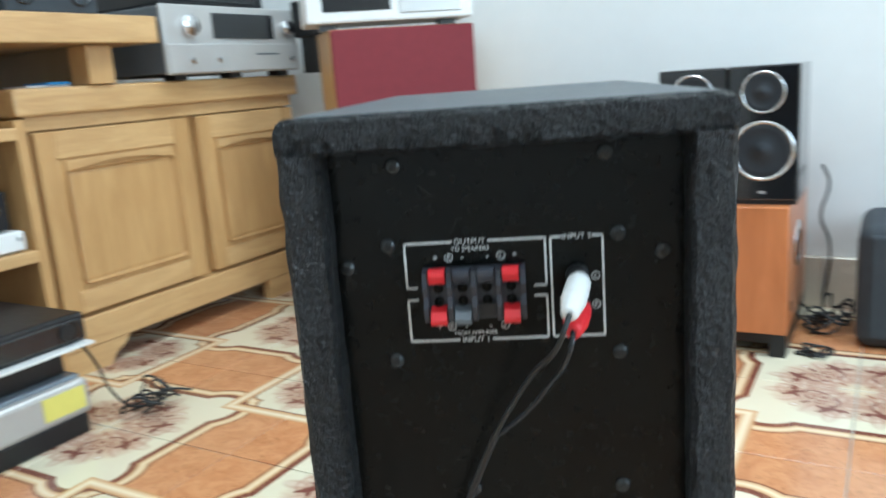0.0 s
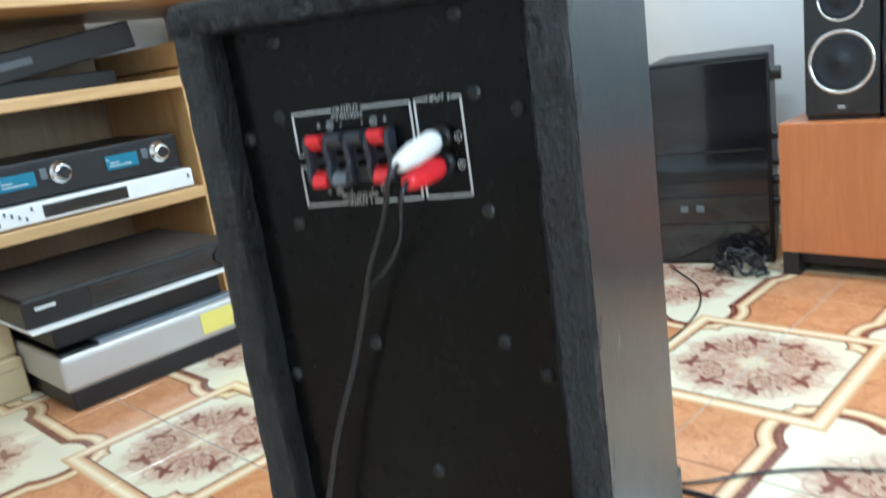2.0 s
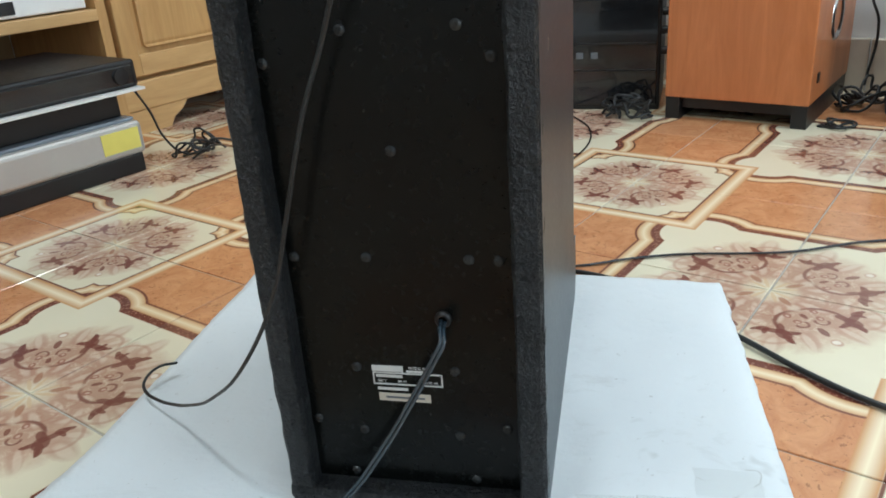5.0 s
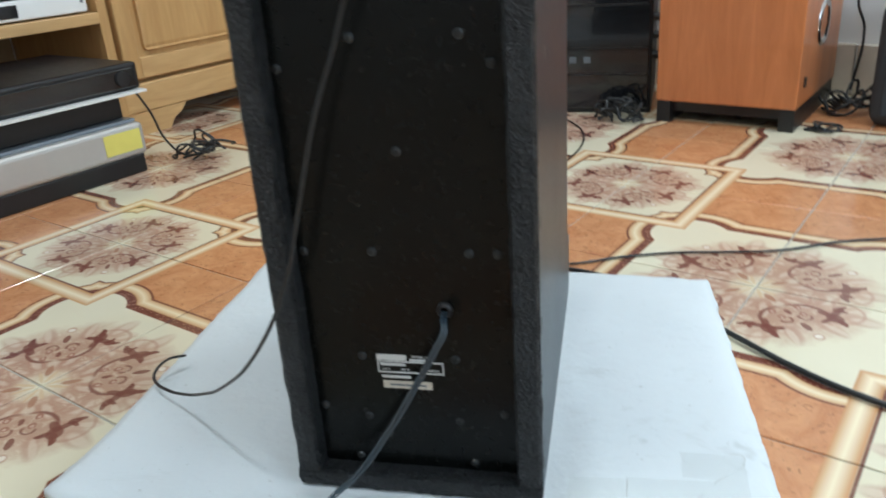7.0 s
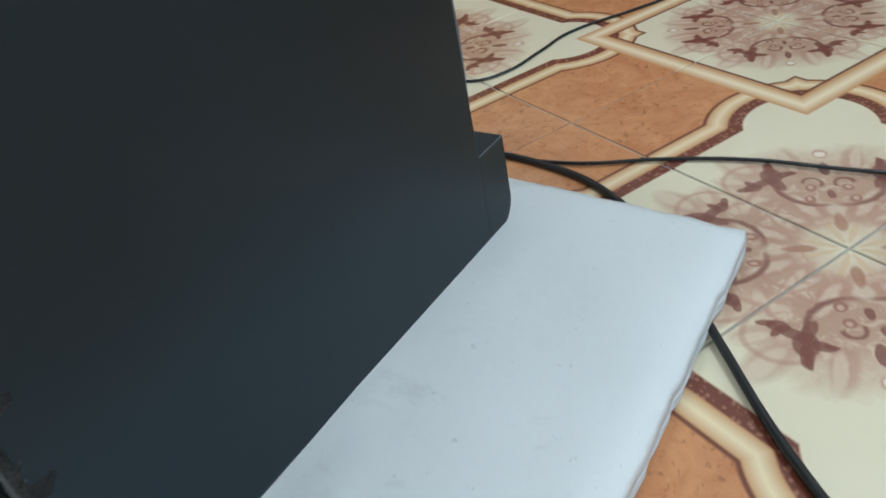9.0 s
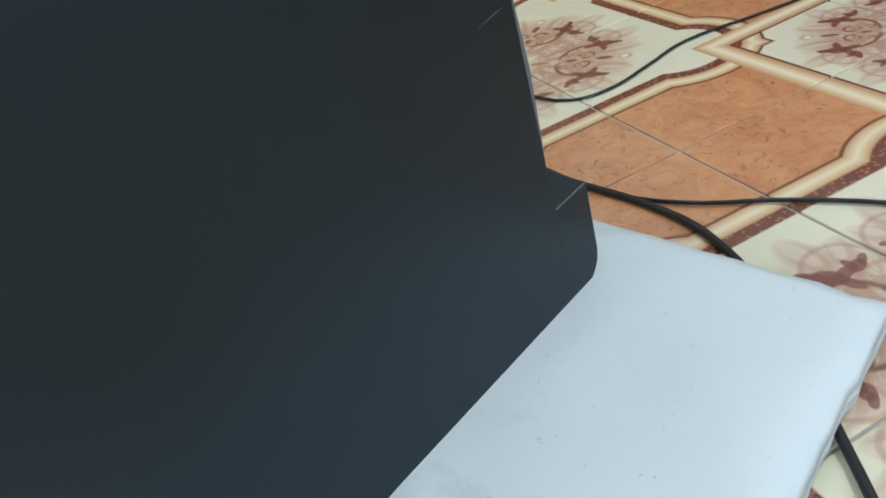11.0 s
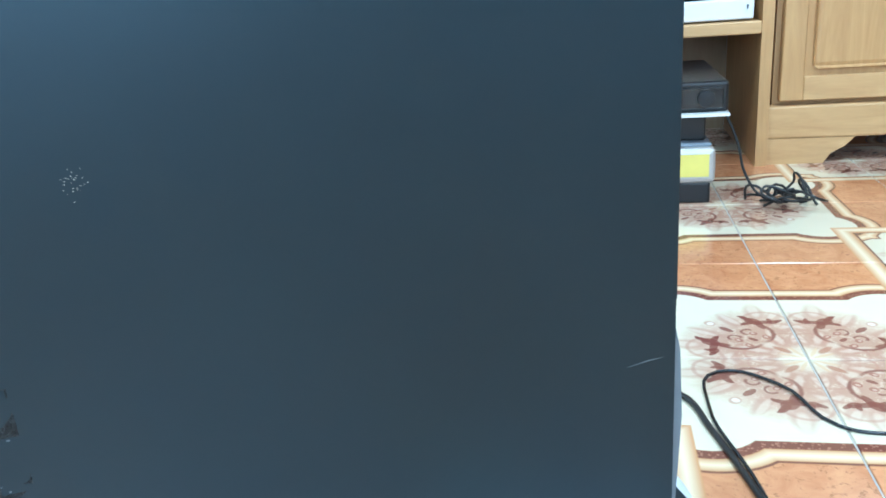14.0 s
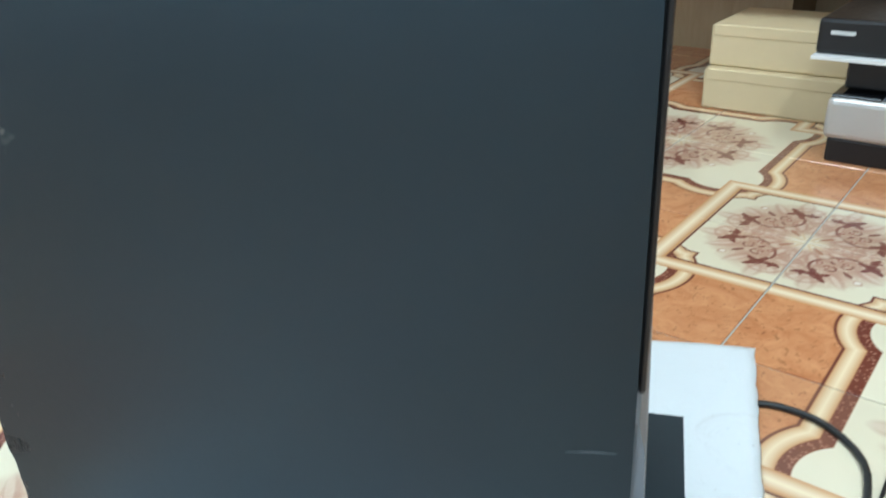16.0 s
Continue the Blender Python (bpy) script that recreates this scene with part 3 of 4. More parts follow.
bm = B()
extrude_profile(bm, [(0.0165, 0.5065), (0.0125, 0.5065), (0.0115, 0.4985), (0.0125, 0.4975), (0.0125, 0.4905), (0.0115, 0.4895), (0.0125, 0.4815), (0.0165, 0.4815)], -0.0405, 0.0080)
term = sp("terminal_block", bm, HOUSING, None, "black spring-clip speaker terminal")
for i in range(5):
    x = -0.0392 + 0.01155 * i
    part("divider", tprof([(0.0126, 0.5075), (0.0068, 0.5060), (0.0056, 0.4990), (0.0080, 0.4940), (0.0056, 0.4890), (0.0068, 0.4820), (0.0126, 0.4805)], x - 0.0011, x + 0.0011), HOUSING, term)
for i in range(4):
    x = -0.0334 + 0.01155 * i
    for row, z in enumerate((0.5020, 0.4860)):
        s = 1 if row == 0 else -1
        gone = (row, i) == (1, 2)
        if gone:
            part("socket", tprof([(0.0126, z + 0.0035), (0.0105, z + 0.0032), (0.0105, z - 0.0032), (0.0126, z - 0.0035)], x - 0.0038, x + 0.0038), BLACK, term, "dark gap of a missing lever")
        else:
            mat, lab = (RED, "red spring lever") if i in (0, 3) else (HOUSING if row == 0 else GREY, "dark spring lever")
            part("lever", tprof([(0.0118, z + 0.0052 * s), (0.0062, z + 0.0056 * s), (0.0042, z + 0.0046 * s), (0.0040, z + 0.0026 * s), (0.0068, z - 0.0010 * s), (0.0118, z - 0.0030 * s)], x - 0.0038, x + 0.0038), mat, term, lab)
        zz = 0.4972 if row == 0 else 0.4908
        bm = B()
        lathe(bm, pose(x, 0.0122, zz, 90, 0, 0), [(0.0, 0.0006), (0.0011, 0.0004), (0.0019, 0.0014), (0.0024, 0.0014), (0.0025, 0.0)], 12)
        bmesh.ops.translate(bm, vec=(0, 0, -Z0), verts=bm.verts)
        part("wire_hole", bm, PANEL, term)

# front: grille, lower port bulge, plinth
sp("grille", box(B(), -HW + 0.004, HW - 0.004, DEP, DEP + 0.0035, 0.262, ZT - 0.004, 0.0016, 2), BLACK, None, "black cloth front grille")
bm = B()
extrude_profile(bm, [(DEP, 0.248), (DEP + 0.002, 0.246), (DEP + 0.005, 0.232), (DEP + 0.007, 0.19), (DEP + 0.005, 0.15), (DEP + 0.003, 0.118), (DEP, 0.112)], -HW + 0.003, HW - 0.003)
sp("port_front", bm, GREY, None, "grey rounded lower front with the port")
bm = B()
pl = [(DEP + 0.0002, 0.0995), (0.3862, 0.0995)]
pl += [(0.3862 - 0.022 + 0.022 * math.cos(a), 0.048 + 0.022 * math.sin(a)) for a in [-radians(11 * i) for i in range(0, 8)]]
pl += [(DEP + 0.008, Z0 - 0.0005 - 0.0), (DEP + 0.006, Z0 + 0.001), (DEP + 0.0002, Z0 + 0.001)]
pl = [(y, max(z, Z0 - 0.004)) for y, z in pl]
extrude_profile(bm, pl, -HW, HW)
sp("plinth", bm, SIDE, None, "charcoal front plinth with a rounded lower corner")
# worn edge of the plinth, its highlight painted as a pale strip; scuffs and scratches on the side
sp("worn_edge_highlight", box(B(), HW - 0.0004, HW + 0.0003, DEP + 0.001, 0.3860, 0.0989, 0.0997), GREY, None, "pale worn plinth edge with its highlight painted in")


def flecks(name, y0, z0, ry, rz, n, seed, mat, size):
    random.seed(seed)
    bm = B()
    for _ in range(n):
        y, z = random.gauss(y0, ry), random.gauss(z0, rz)
        a, b_ = random.uniform(0.3, 1) * size, random.uniform(0.3, 1) * size * 0.5
        box(bm, HW - 0.0002, HW + 0.0002, y - a, y + a, z - b_, z + b_)
    return tagged(sp(name, bm, mat, None, "pale scuffed specks"), kind="stuff")


flecks("scuff_mark", 0.0658, 0.3690, 0.0020, 0.0034, 34, 11, STICKER, 0.00032)
sp("scratch_mark", extrude_profile(B(), [(0.3225, 0.2296), (0.3360, 0.2311), (0.3450, 0.2318), (0.3360, 0.2317)], HW - 0.0002, HW + 0.0002), GREY, None, "thin pale scratch")
flecks("scuff_mark", 0.010, 0.30, 0.004, 0.16, 30, 13, GREY, 0.0009)
# power cord with grommet
bm = B()
lathe(bm, pose(0.0300, PY, 0.1880, 90, 0, 0), [(0.0062, 0.0), (0.0062, 0.003), (0.0050, 0.0045), (0.0034, 0.0045), (0.0030, 0.002)], 20)
sp("grommet", bm, BLACK, None, "black rubber strain relief")

# ---- cables of the subject ----
cord_ = [(0.030, 0.014, 0.187), (0.0325, -0.002, 0.188), (0.034, -0.010, 0.183), (0.0288, -0.013, 0.1727), (0.0084, -0.012, 0.1344), (-0.0189, -0.011, 0.0878), (-0.0500, -0.012, 0.0440),
                    (-0.0646, -0.022, 0.0335), (-0.0680, -0.058, 0.0325), (-0.0700, -0.092, 0.0270), (-0.074, -0.115, 0.006), (-0.10, -0.17, 0.0035), (-0.22, -0.30, 0.0035)]
cord = thing("power_cord", Matrix.Identity(4), "glossy black flat twin mains cord hanging onto the foam", "power cord")
for o in (-0.0013, 0.0013):
    hose("strand", [(x + o, y, z - 0.4 * o) for x, y, z in cord_], 0.0014, CORD, cord)


def rca(name, mat, tip, back, lab):
    e = thing(name, Matrix.Identity(4), lab, "audio plug", "plugs in the subwoofer")
    a, b = Vector(tip), Vector(back)
    dirv = b - a
    m = Matrix.Translation(a) @ dirv.to_track_quat("Z", "Y").to_matrix().to_4x4()
    L_ = dirv.length
    bm = B()
    lathe(bm, m, [(0.0, 0.0), (0.0050, 0.0), (0.0056, 0.002), (0.0058, L_ * 0.35), (0.0054, L_ * 0.6), (0.0044, L_ * 0.82), (0.0037, L_ * 0.97), (0.003, L_), (0.0, L_)], 24)
    part("grip", bm, mat, e, "", True)
    for i in range(5):
        bm = B()
        z = L_ * (0.58 + 0.08 * i)
        r = 0.0058 - 0.0004 * i
        lathe(bm, m, [(r - 0.0012, z - 0.0008), (r, z - 0.0005), (r, z + 0.0005), (r - 0.0012, z + 0.0008)], 20)
        part("grip_ring", bm, mat, e)
    bm = B()
    lathe(bm, Matrix.Translation((a.x, PY, a.z)) @ pose(0, 0, 0, 90, 0, 0), [(0.0056, 0.0), (0.0056, 0.003), (0.0042, 0.0045), (0.0042, 0.013), (0.0, 0.013)], 20)
    part("collar", bm, BLACK, e, "dark socket collar")
    return e


rca("audio_plug", WHITE, (0.0325, 0.0045, 0.4995), (0.0258, -0.0275, 0.4940), "white RCA plug pushed into the upper input socket")
rca("audio_plug", RED, (0.0325, 0.0055, 0.4865), (0.0272, -0.0235, 0.4850), "red RCA plug pushed into the lower input socket")
sig = thing("signal_cable", Matrix.Identity(4), "thin black twin audio cable drooping down onto the foam", "cable")
hose("lead", [(0.0260, -0.0268, 0.4942), (0.0235, -0.0330, 0.4900), (0.0195, -0.0310, 0.4800), (0.0096, -0.0190, 0.4650), (-0.0030, -0.0130, 0.4440), (-0.0105, -0.0080, 0.4290)], 0.0013, CABLE, sig)
hose("lead", [(0.0274, -0.0228, 0.4851), (0.0262, -0.0285, 0.4810), (0.0235, -0.0260, 0.4720), (0.0160, -0.0150, 0.4570), (0.0050, -0.0100, 0.4420), (-0.0105, -0.0070, 0.4285)], 0.0013, GREYCABLE, sig)
main_ = [(-0.0105, -0.0075, 0.4290), (-0.0190, -0.004, 0.4090), (-0.0290, -0.0020, 0.3840), (-0.0450, -0.0040, 0.3450), (-0.0560, -0.005, 0.3111), (-0.068, -0.006, 0.270), (-0.0851, -0.010, 0.213), (-0.112, -0.016, 0.163),
         (-0.165, 0.014, 0.108), (-0.213, 0.052, 0.072), (-0.250, 0.080, 0.051), (-0.279, 0.098, 0.042), (-0.300, 0.112, 0.041), (-0.309, 0.127, 0.043), (-0.304, 0.146, 0.047), (-0.292, 0.160, 0.044)]
hose("twin_lead", main_, 0.0013, CABLE, sig)
hose("twin_lead", [(x + 0.0016, y - 0.0008, z + 0.0012) for x, y, z in main_], 0.0012, CABLE, sig)

# ---- foam pad under it ----
bm = B()
NX, NY = 56, 46
corner = {(0, 0): (-0.315, -0.045), (1, 0): (0.288, -0.050), (1, 1): (0.2713, 0.4265), (0, 1): (-0.322, 0.462)}
top, low = [], []
for j in range(NY + 1):
    ra, rb = [], []
    for i in range(NX + 1):
        u, w = i / NX, j / NY
        x = (1 - w) * ((1 - u) * corner[0, 0][0] + u * corner[1, 0][0]) + w * ((1 - u) * corner[0, 1][0] + u * corner[1, 1][0])
        y = (1 - w) * ((1 - u) * corner[0, 0][1] + u * corner[1, 0][1]) + w * ((1 - u) * corner[0, 1][1] + u * corner[1, 1][1])
        y -= 0.042 * math.sin(math.pi * u) ** 0.8 * (1 - w) ** 3
        ed = min(u, 1 - u, w, 1 - w)
        n1 = noise.noise(Vector((x * 14, y * 14, 1.0)))
        n2 = noise.noise(Vector((x * 60, y * 60, 4.0)))
        if ed == 0:
            x += 0.003 * n2
            y += 0.003 * noise.noise(Vector((x * 50, y * 50, 8.0)))
        under = abs(x) < 0.125 and -0.02 < y < 0.41
        z = 0.0290 + (0 if under else 0.0020 * n1 + 0.0006 * n2) - (0.0045 if ed == 0 else 0.0012 if ed < 0.02 else 0)
        away = max(abs(x) - 0.108, -0.006 - y, 0.0)
        z -= 0.0065 * max(0, 1 - away / 0.03) * min(1, max(0, 1 - (y - 0.03) / 0.15))
        lift = 0.010 * max(0, 1 - math.hypot(u, w * 0.8) / 0.22) ** 2
        ra.append(bm.verts.new((x, y, z + lift)))
        rb.append(bm.verts.new((x * 0.995, y + (0.006 * (1 - w) - 0.003), 0.0005 + lift * 0.8)))
    top.append(ra)
    low.append(rb)
for j in range(NY):
    for i in range(NX):
        bm.faces.new((top[j][i], top[j][i + 1], top[j + 1][i + 1], top[j + 1][i]))
        bm.faces.new((low[j][i], low[j + 1][i], low[j + 1][i + 1], low[j][i + 1]))
# laminated edge: three thin layers
per = [(0, i) for i in range(NX)] + [(j, NX) for j in range(NY)] + [(NY, i) for i in range(NX, 0, -1)] + [(j, 0) for j in range(NY, 0, -1)]
rings = []
for f, o in ((0, 0), (0.28, 0.0030), (0.35, -0.0045), (0.42, 0.0028), (0.62, 0.0026), (0.69, -0.0045), (0.76, 0.0022), (1, 0)):
    if f in (0, 1):
        rings.append([(top if f == 0 else low)[j][i] for j, i in per])
    else:
        r = []
        for j, i in per:
            a, b = top[j][i].co, low[j][i].co
            c = a.lerp(b, f)
            dv = Vector((c.x + 0.02, c.y - 0.2, 0)).normalized() * (o + 0.001 * noise.noise(c * 90))
            r.append(bm.verts.new(c + dv))
        rings.append(r)
for a, b in zip(rings, rings[1:]):
    for i in range(len(per)):
        k2 = (i + 1) % len(per)
        bm.faces.new((a[i], b[i], b[k2], a[k2]))
bmesh.ops.recalc_face_normals(bm, faces=bm.faces)
foam = part("foam_pad", bm, FOAM, None, "", True)
tagged(foam, "white laminated packing foam sheet on the tiles, taped corner", "foam pad")
for c in ((0.168, 0.262, -0.008, 0.036, 1), (0.212, 0.262, 0.038, 0.071, -2), (0.121, 0.166, -0.008, 0.031, 2), (0.211, 0.256, -0.060, -0.010, 0)):
    b2 = B()
    bmesh.ops.create_grid(b2, x_segments=8, y_segments=8, size=0.5)
    for v in b2.verts:
        x = (c[0] + c[1]) / 2 + v.co.x * (c[1] - c[0]) + 0.0015 * noise.noise(Vector((v.co.x * 9, v.co.y * 9, c[0] * 40)))
        y = (c[2] + c[3]) / 2 + v.co.y * (c[3] - c[2]) + 0.03 * v.co.x * math.sin(radians(c[4]) * 3)
        v.co = Vector((x, y, 0.0294 + 0.0020 * noise.noise(Vector((x * 14, y * 14, 1.0))) + 0.0008))
    part("clear_tape", b2, TAPE, foam, "wrinkled clear packing tape")


def foam_top(x, y):
    return 0.0290 + 0.0020 * noise.noise(Vector((x * 14, y * 14, 1.0))) + 0.0006 * noise.noise(Vector((x * 60, y * 60, 4.0)))


# dirty tape edges and a diagonal crease in the foam
for pts, r in (([(0.157, -0.043), (0.171, -0.032), (0.185, -0.016), (0.206, 0.0), (0.219, 0.013), (0.239, 0.039), (0.26, 0.058)], 0.0006),
               ([(0.167, -0.01), (0.1675, 0.012), (0.168, 0.035)], 0.0005), ([(0.168, 0.0355), (0.188, 0.037), (0.208, 0.038)], 0.0003),
               ([(0.209, -0.0085), (0.237, -0.006), (0.256, -0.003)], 0.0007), ([(0.252, 0.0735), (0.262, 0.073), (0.261, 0.059)], 0.0006),
               ([(0.255, -0.02), (0.257, -0.036), (0.257, -0.046)], 0.0006), ([(0.211, -0.02), (0.2105, -0.04), (0.211, -0.052)], 0.0004), ([(0.214, 0.062), (0.222, 0.059), (0.231, 0.061)], 0.0005)):
    hose("crease", [(x, y, foam_top(x, y) - 0.00035) for x, y in pts], r, FOAMDIRT, foam, "grey dirty crease in the foam")

# ---- cables on the floor ----
hose("floor_wire", [(0.03, 1.36, 0.002), (0.09, 1.20, 0.002), (0.06, 0.98, 0.002), (0.003, 0.879, 0.002), (-0.05, 0.795, 0.002), (-0.06, 0.735, 0.002), (-0.073, 0.676, 0.002), (-0.099, 0.646, 0.002), (-0.187, 0.642, 0.003), (-0.235, 0.60, 0.002), (-0.18, 0.555, 0.002), (-0.06, 0.525, 0.002), (0.03, 0.505, 0.002), (0.0956, 0.5094, 0.003), (0.1701, 0.5385, 0.003), (0.2417, 0.5570, 0.003), (0.3105, 0.5600, 0.004), (0.38, 0.572, 0.003), (0.4700, 0.608, 0.003), (0.5837, 0.6332, 0.003), (0.72, 0.70, 0.003),
                    (0.90, 0.72, 0.003), (1.3, 0.9, 0.003)], 0.0018, GREYCABLE)
tagged(bpy.data.objects["floor_wire"], "thin dark twin wire straggling over the tiles", "wire")
lead_ = thing("jack_cable", Matrix.Identity(4), "thick black cable with a jack plug lying on the tiles", "cable")
hose("sheath", [(-0.25, 0.43, 0.0035), (-0.26, 0.48, 0.0035), (-0.21, 0.535, 0.0035), (-0.133, 0.530, 0.0035), (-0.007, 0.508, 0.0035), (0.08, 0.496, 0.0035), (0.1349, 0.4760, 0.004), (0.2100, 0.4150, 0.005), (0.2798, 0.3320, 0.006), (0.3444, 0.2574, 0.0045), (0.40, 0.208, 0.0045), (0.445, 0.1815, 0.0045), (0.52, 0.155, 0.0045), (0.575, 0.152, 0.0055)], 0.0032, CABLE, lead_)
bm = B()
m = Matrix.Translation((0.572, 0.152, 0.0075)) @ Vector((1, -0.03, 0)).to_track_quat("Z", "Y").to_matrix().to_4x4()
lathe(bm, m, [(0, 0), (0.005, 0.0), (0.007, 0.006), (0.0072, 0.042), (0.006, 0.046), (0, 0.046)], 20)
part("jack_grip", bm, BLACK, lead_, "", True)
bm = B()
lathe(bm, m, [(0.003, 0.045), (0.003, 0.066), (0.0036, 0.069), (0.002, 0.074), (0, 0.074)], 14)
part("jack_tip", bm, CHROME, lead_, "chrome jack tip")


def tangle(m, label, seed, n, rx, ry, h, r):
    random.seed(seed)
    e = thing("cable_tangle", m, label, "cables", "cable tangles", "")
    for _ in range(n):
        cx, cy = random.uniform(-rx, rx) * 0.5, random.uniform(-ry, ry) * 0.5
        pts = []
        a0 = random.uniform(0, 6.28)
        for i in range(9):
            a = a0 + i * random.uniform(0.6, 1.0)
            pts.append((cx + rx * random.uniform(0.35, 0.8) * math.cos(a), cy + ry * random.uniform(0.35, 0.8) * math.sin(a), r + h * random.random() * (0.3 + 0.7 * math.sin(i / 8 * 3.14))))
        hose("loop", pts, r, CABLE, e)
    return e


# ---- orange loudspeaker box on black feet ----
m = ROOM @ pose(-0.277, 0.735, 0)
bx = thing("floor_speaker_box", m, "orange wood-veneer loudspeaker box on black feet under two small speakers", "subwoofer")
part("cabinet", box(B(), -0.147, 0.147, 0, 0.36, 0.047, 0.305, 0.003, 2), ORANGE, bx)
for x in (-0.13, 0.13):
    bm = B()
    extrude_profile(bm, [(0.003, 0), (0.003, 0.047), (0.355, 0.047), (0.355, 0)], x - 0.015, x + 0.015)
    part("foot_rail", bm, BLACK, bx, "black foot rail")
part("under_panel", box(B(), -0.115, 0.115, 0.02, 0.34, 0.022, 0.046), BLACK, bx)
bm = B()
lathe(bm, pose(0.1472, 0.17, 0.20, 0, 90, 0), [(0.0, -0.01), (0.030, -0.008), (0.038, 0.003), (0.047, 0.004), (0.050, 0.0)], 32)
part("port_ring", bm, CHROME, bx, "silver port ring on the side", True)
bm = B()
box(bm, 0.146, 0.150, 0.045, 0.060, 0.085, 0.105, 0.001, 1)
part("switch", bm, BLACK, bx)

spk = thing("bookshelf_speaker", ROOM @ pose(-0.3155, 0.76, 0.305), "glossy black speaker with silver driver rings on the orange box", "speaker", "speakers on the orange box")
part("cabinet", box(B(), -0.0655, 0.0655, 0, 0.20, 0.008, 0.268, 0.004, 2), GLOSSBLACK, spk)
part("base", box(B(), -0.062, 0.062, 0.006, 0.19, 0.0, 0.008), BLACK, spk)
for z, r in ((0.218, 0.036), (0.106, 0.052)):
    bm = B()
    lathe(bm, pose(0, 0, z, 90, 0, 0), [(r * 1.13, 0.0), (r * 1.13, 0.003), (r * 1.06, 0.005), (r, 0.003), (r * 0.97, 0.0)], 40)
    part("ring", bm, CHROME, spk, "polished driver ring", True)
    bm = B()
    lathe(bm, pose(0, 0, z, 90, 0, 0), [(r * 0.98, 0.0005), (r * 0.88, 0.003), (r * 0.78, 0.001), (r * 0.35, 0.0004), (r * 0.3, 0.003), (0.0, 0.006)], 32)
    part("cone", bm, CONE, spk, "", True)
part("badge", box(B(), -0.006, 0.006, -0.001, 0.001, 0.022, 0.027), SILVER, spk)
copy_thing(spk, ROOM @ pose(-0.1835, 0.762, 0.305))

# ---- black rack cabinet ----
rk = thing("rack_cabinet", pose(0.118, 1.385, 0, 0, 0, -5), "black upright cabinet with side knobs standing by the wall", "cabinet")
part("body", box(B(), -0.119, 0.119, 0.006, 0.25, 0.0, 0.440, 0.003, 2), BLACK, rk)
part("front_panel", box(B(), -0.113, 0.113, 0.0, 0.006, 0.012, 0.430, 0.002, 1), GLOSSBLACK, rk)
for z, h in ((0.245, 0.004), (0.150, 0.003), (0.090, 0.003)):
    part("front_slat", box(B(), -0.108, 0.108, -0.003, 0.001, z, z + h), BLACK, rk)
for x in (-0.068, -0.035):
    part("indicator", box(B(), x, x + 0.016, -0.002, 0.001, 0.118, 0.132, 0.001, 1), GREY, rk)
for z in (0.395, 0.27, 0.215, 0.175, 0.13):
    bm = B()
    cyl(bm, pose(0.129, 0.03, z, 0, 90, 0), 0.014 if z > 0.3 else 0.009, 0.022, 16, None, 0.002)
    part("side_knob", bm, BLACK, rk)
tangle(ROOM @ pose(-0.50, 0.72, 0), "tangle of black cables on the floor by the rack", 3, 6, 0.07, 0.05, 0.05, 0.003)
tangle(ROOM @ pose(-0.07, 0.98, 0), "black cables lying behind the orange box", 7, 5, 0.06, 0.09, 0.05, 0.003)
tangle(ROOM @ pose(-0.08, 0.80, 0), "loop of thin black cable on the tiles", 9, 2, 0.05, 0.05, 0.01, 0.0025)
hose("wall_cable", [tuple(ROOM @ Vector(c)) for c in ((-0.10, 1.10, 0.34), (-0.085, 1.105, 0.30), (-0.10, 1.10, 0.22), (-0.08, 1.10, 0.16), (-0.09, 1.09, 0.02))], 0.003, CABLE)
tagged(bpy.data.objects["wall_cable"], "black cable hanging down the white wall", "cable")

# ---- dark grey cloth speaker ----
gs = thing("grey_speaker", ROOM @ pose(0.17, 0.83, 0), "dark grey cloth-covered speaker with rounded corners on the floor", "speaker")
bm = B()
box(bm, -0.185, 0.185, 0.004, 0.26, 0.0, 0.25, 0.03, 5)
part("body", bm, DARKGREY, gs, "", True)
part("grille", box(B(), -0.165, 0.165, 0.0, 0.02, 0.02, 0.235, 0.009, 3), DARKGREY, gs)

# ---- wooden cabinet with panelled doors along the side wall ----
CX = -1.52
cab = thing("wooden_cabinet", ROOM @ pose(CX, 0, 0), "pale wooden cabinet with panelled doors and curved feet along the wall", "cabinet")
part("body", box(B(), -0.43, -0.024, 0.14, 0.98, 0.09, 0.575), OAK, cab)
part("worktop", box(B(), -0.44, 0.014, 0.115, 1.0, 0.575, 0.632, 0.006, 2), OAKX, cab)
part("rail", box(B(), -0.024, -0.004, 0.14, 0.98, 0.545, 0.575), OAKX, cab)
part("base_rail", box(B(), -0.03, 0.004, 0.12, 0.985, 0.055, 0.125, 0.005, 2), OAKX, cab)
for y0 in (0.12, 0.80):
    bm = B()
    pts = [(y0, 0.0), (y0, 0.055), (y0 + 0.185, 0.055), (y0 + 0.165, 0.035), (y0 + 0.14, 0.022), (y0 + 0.125, 0.0)]
    extrude_profile(bm, pts, -0.028, 0.002)
    part("bracket_foot", bm, OAKX, cab)
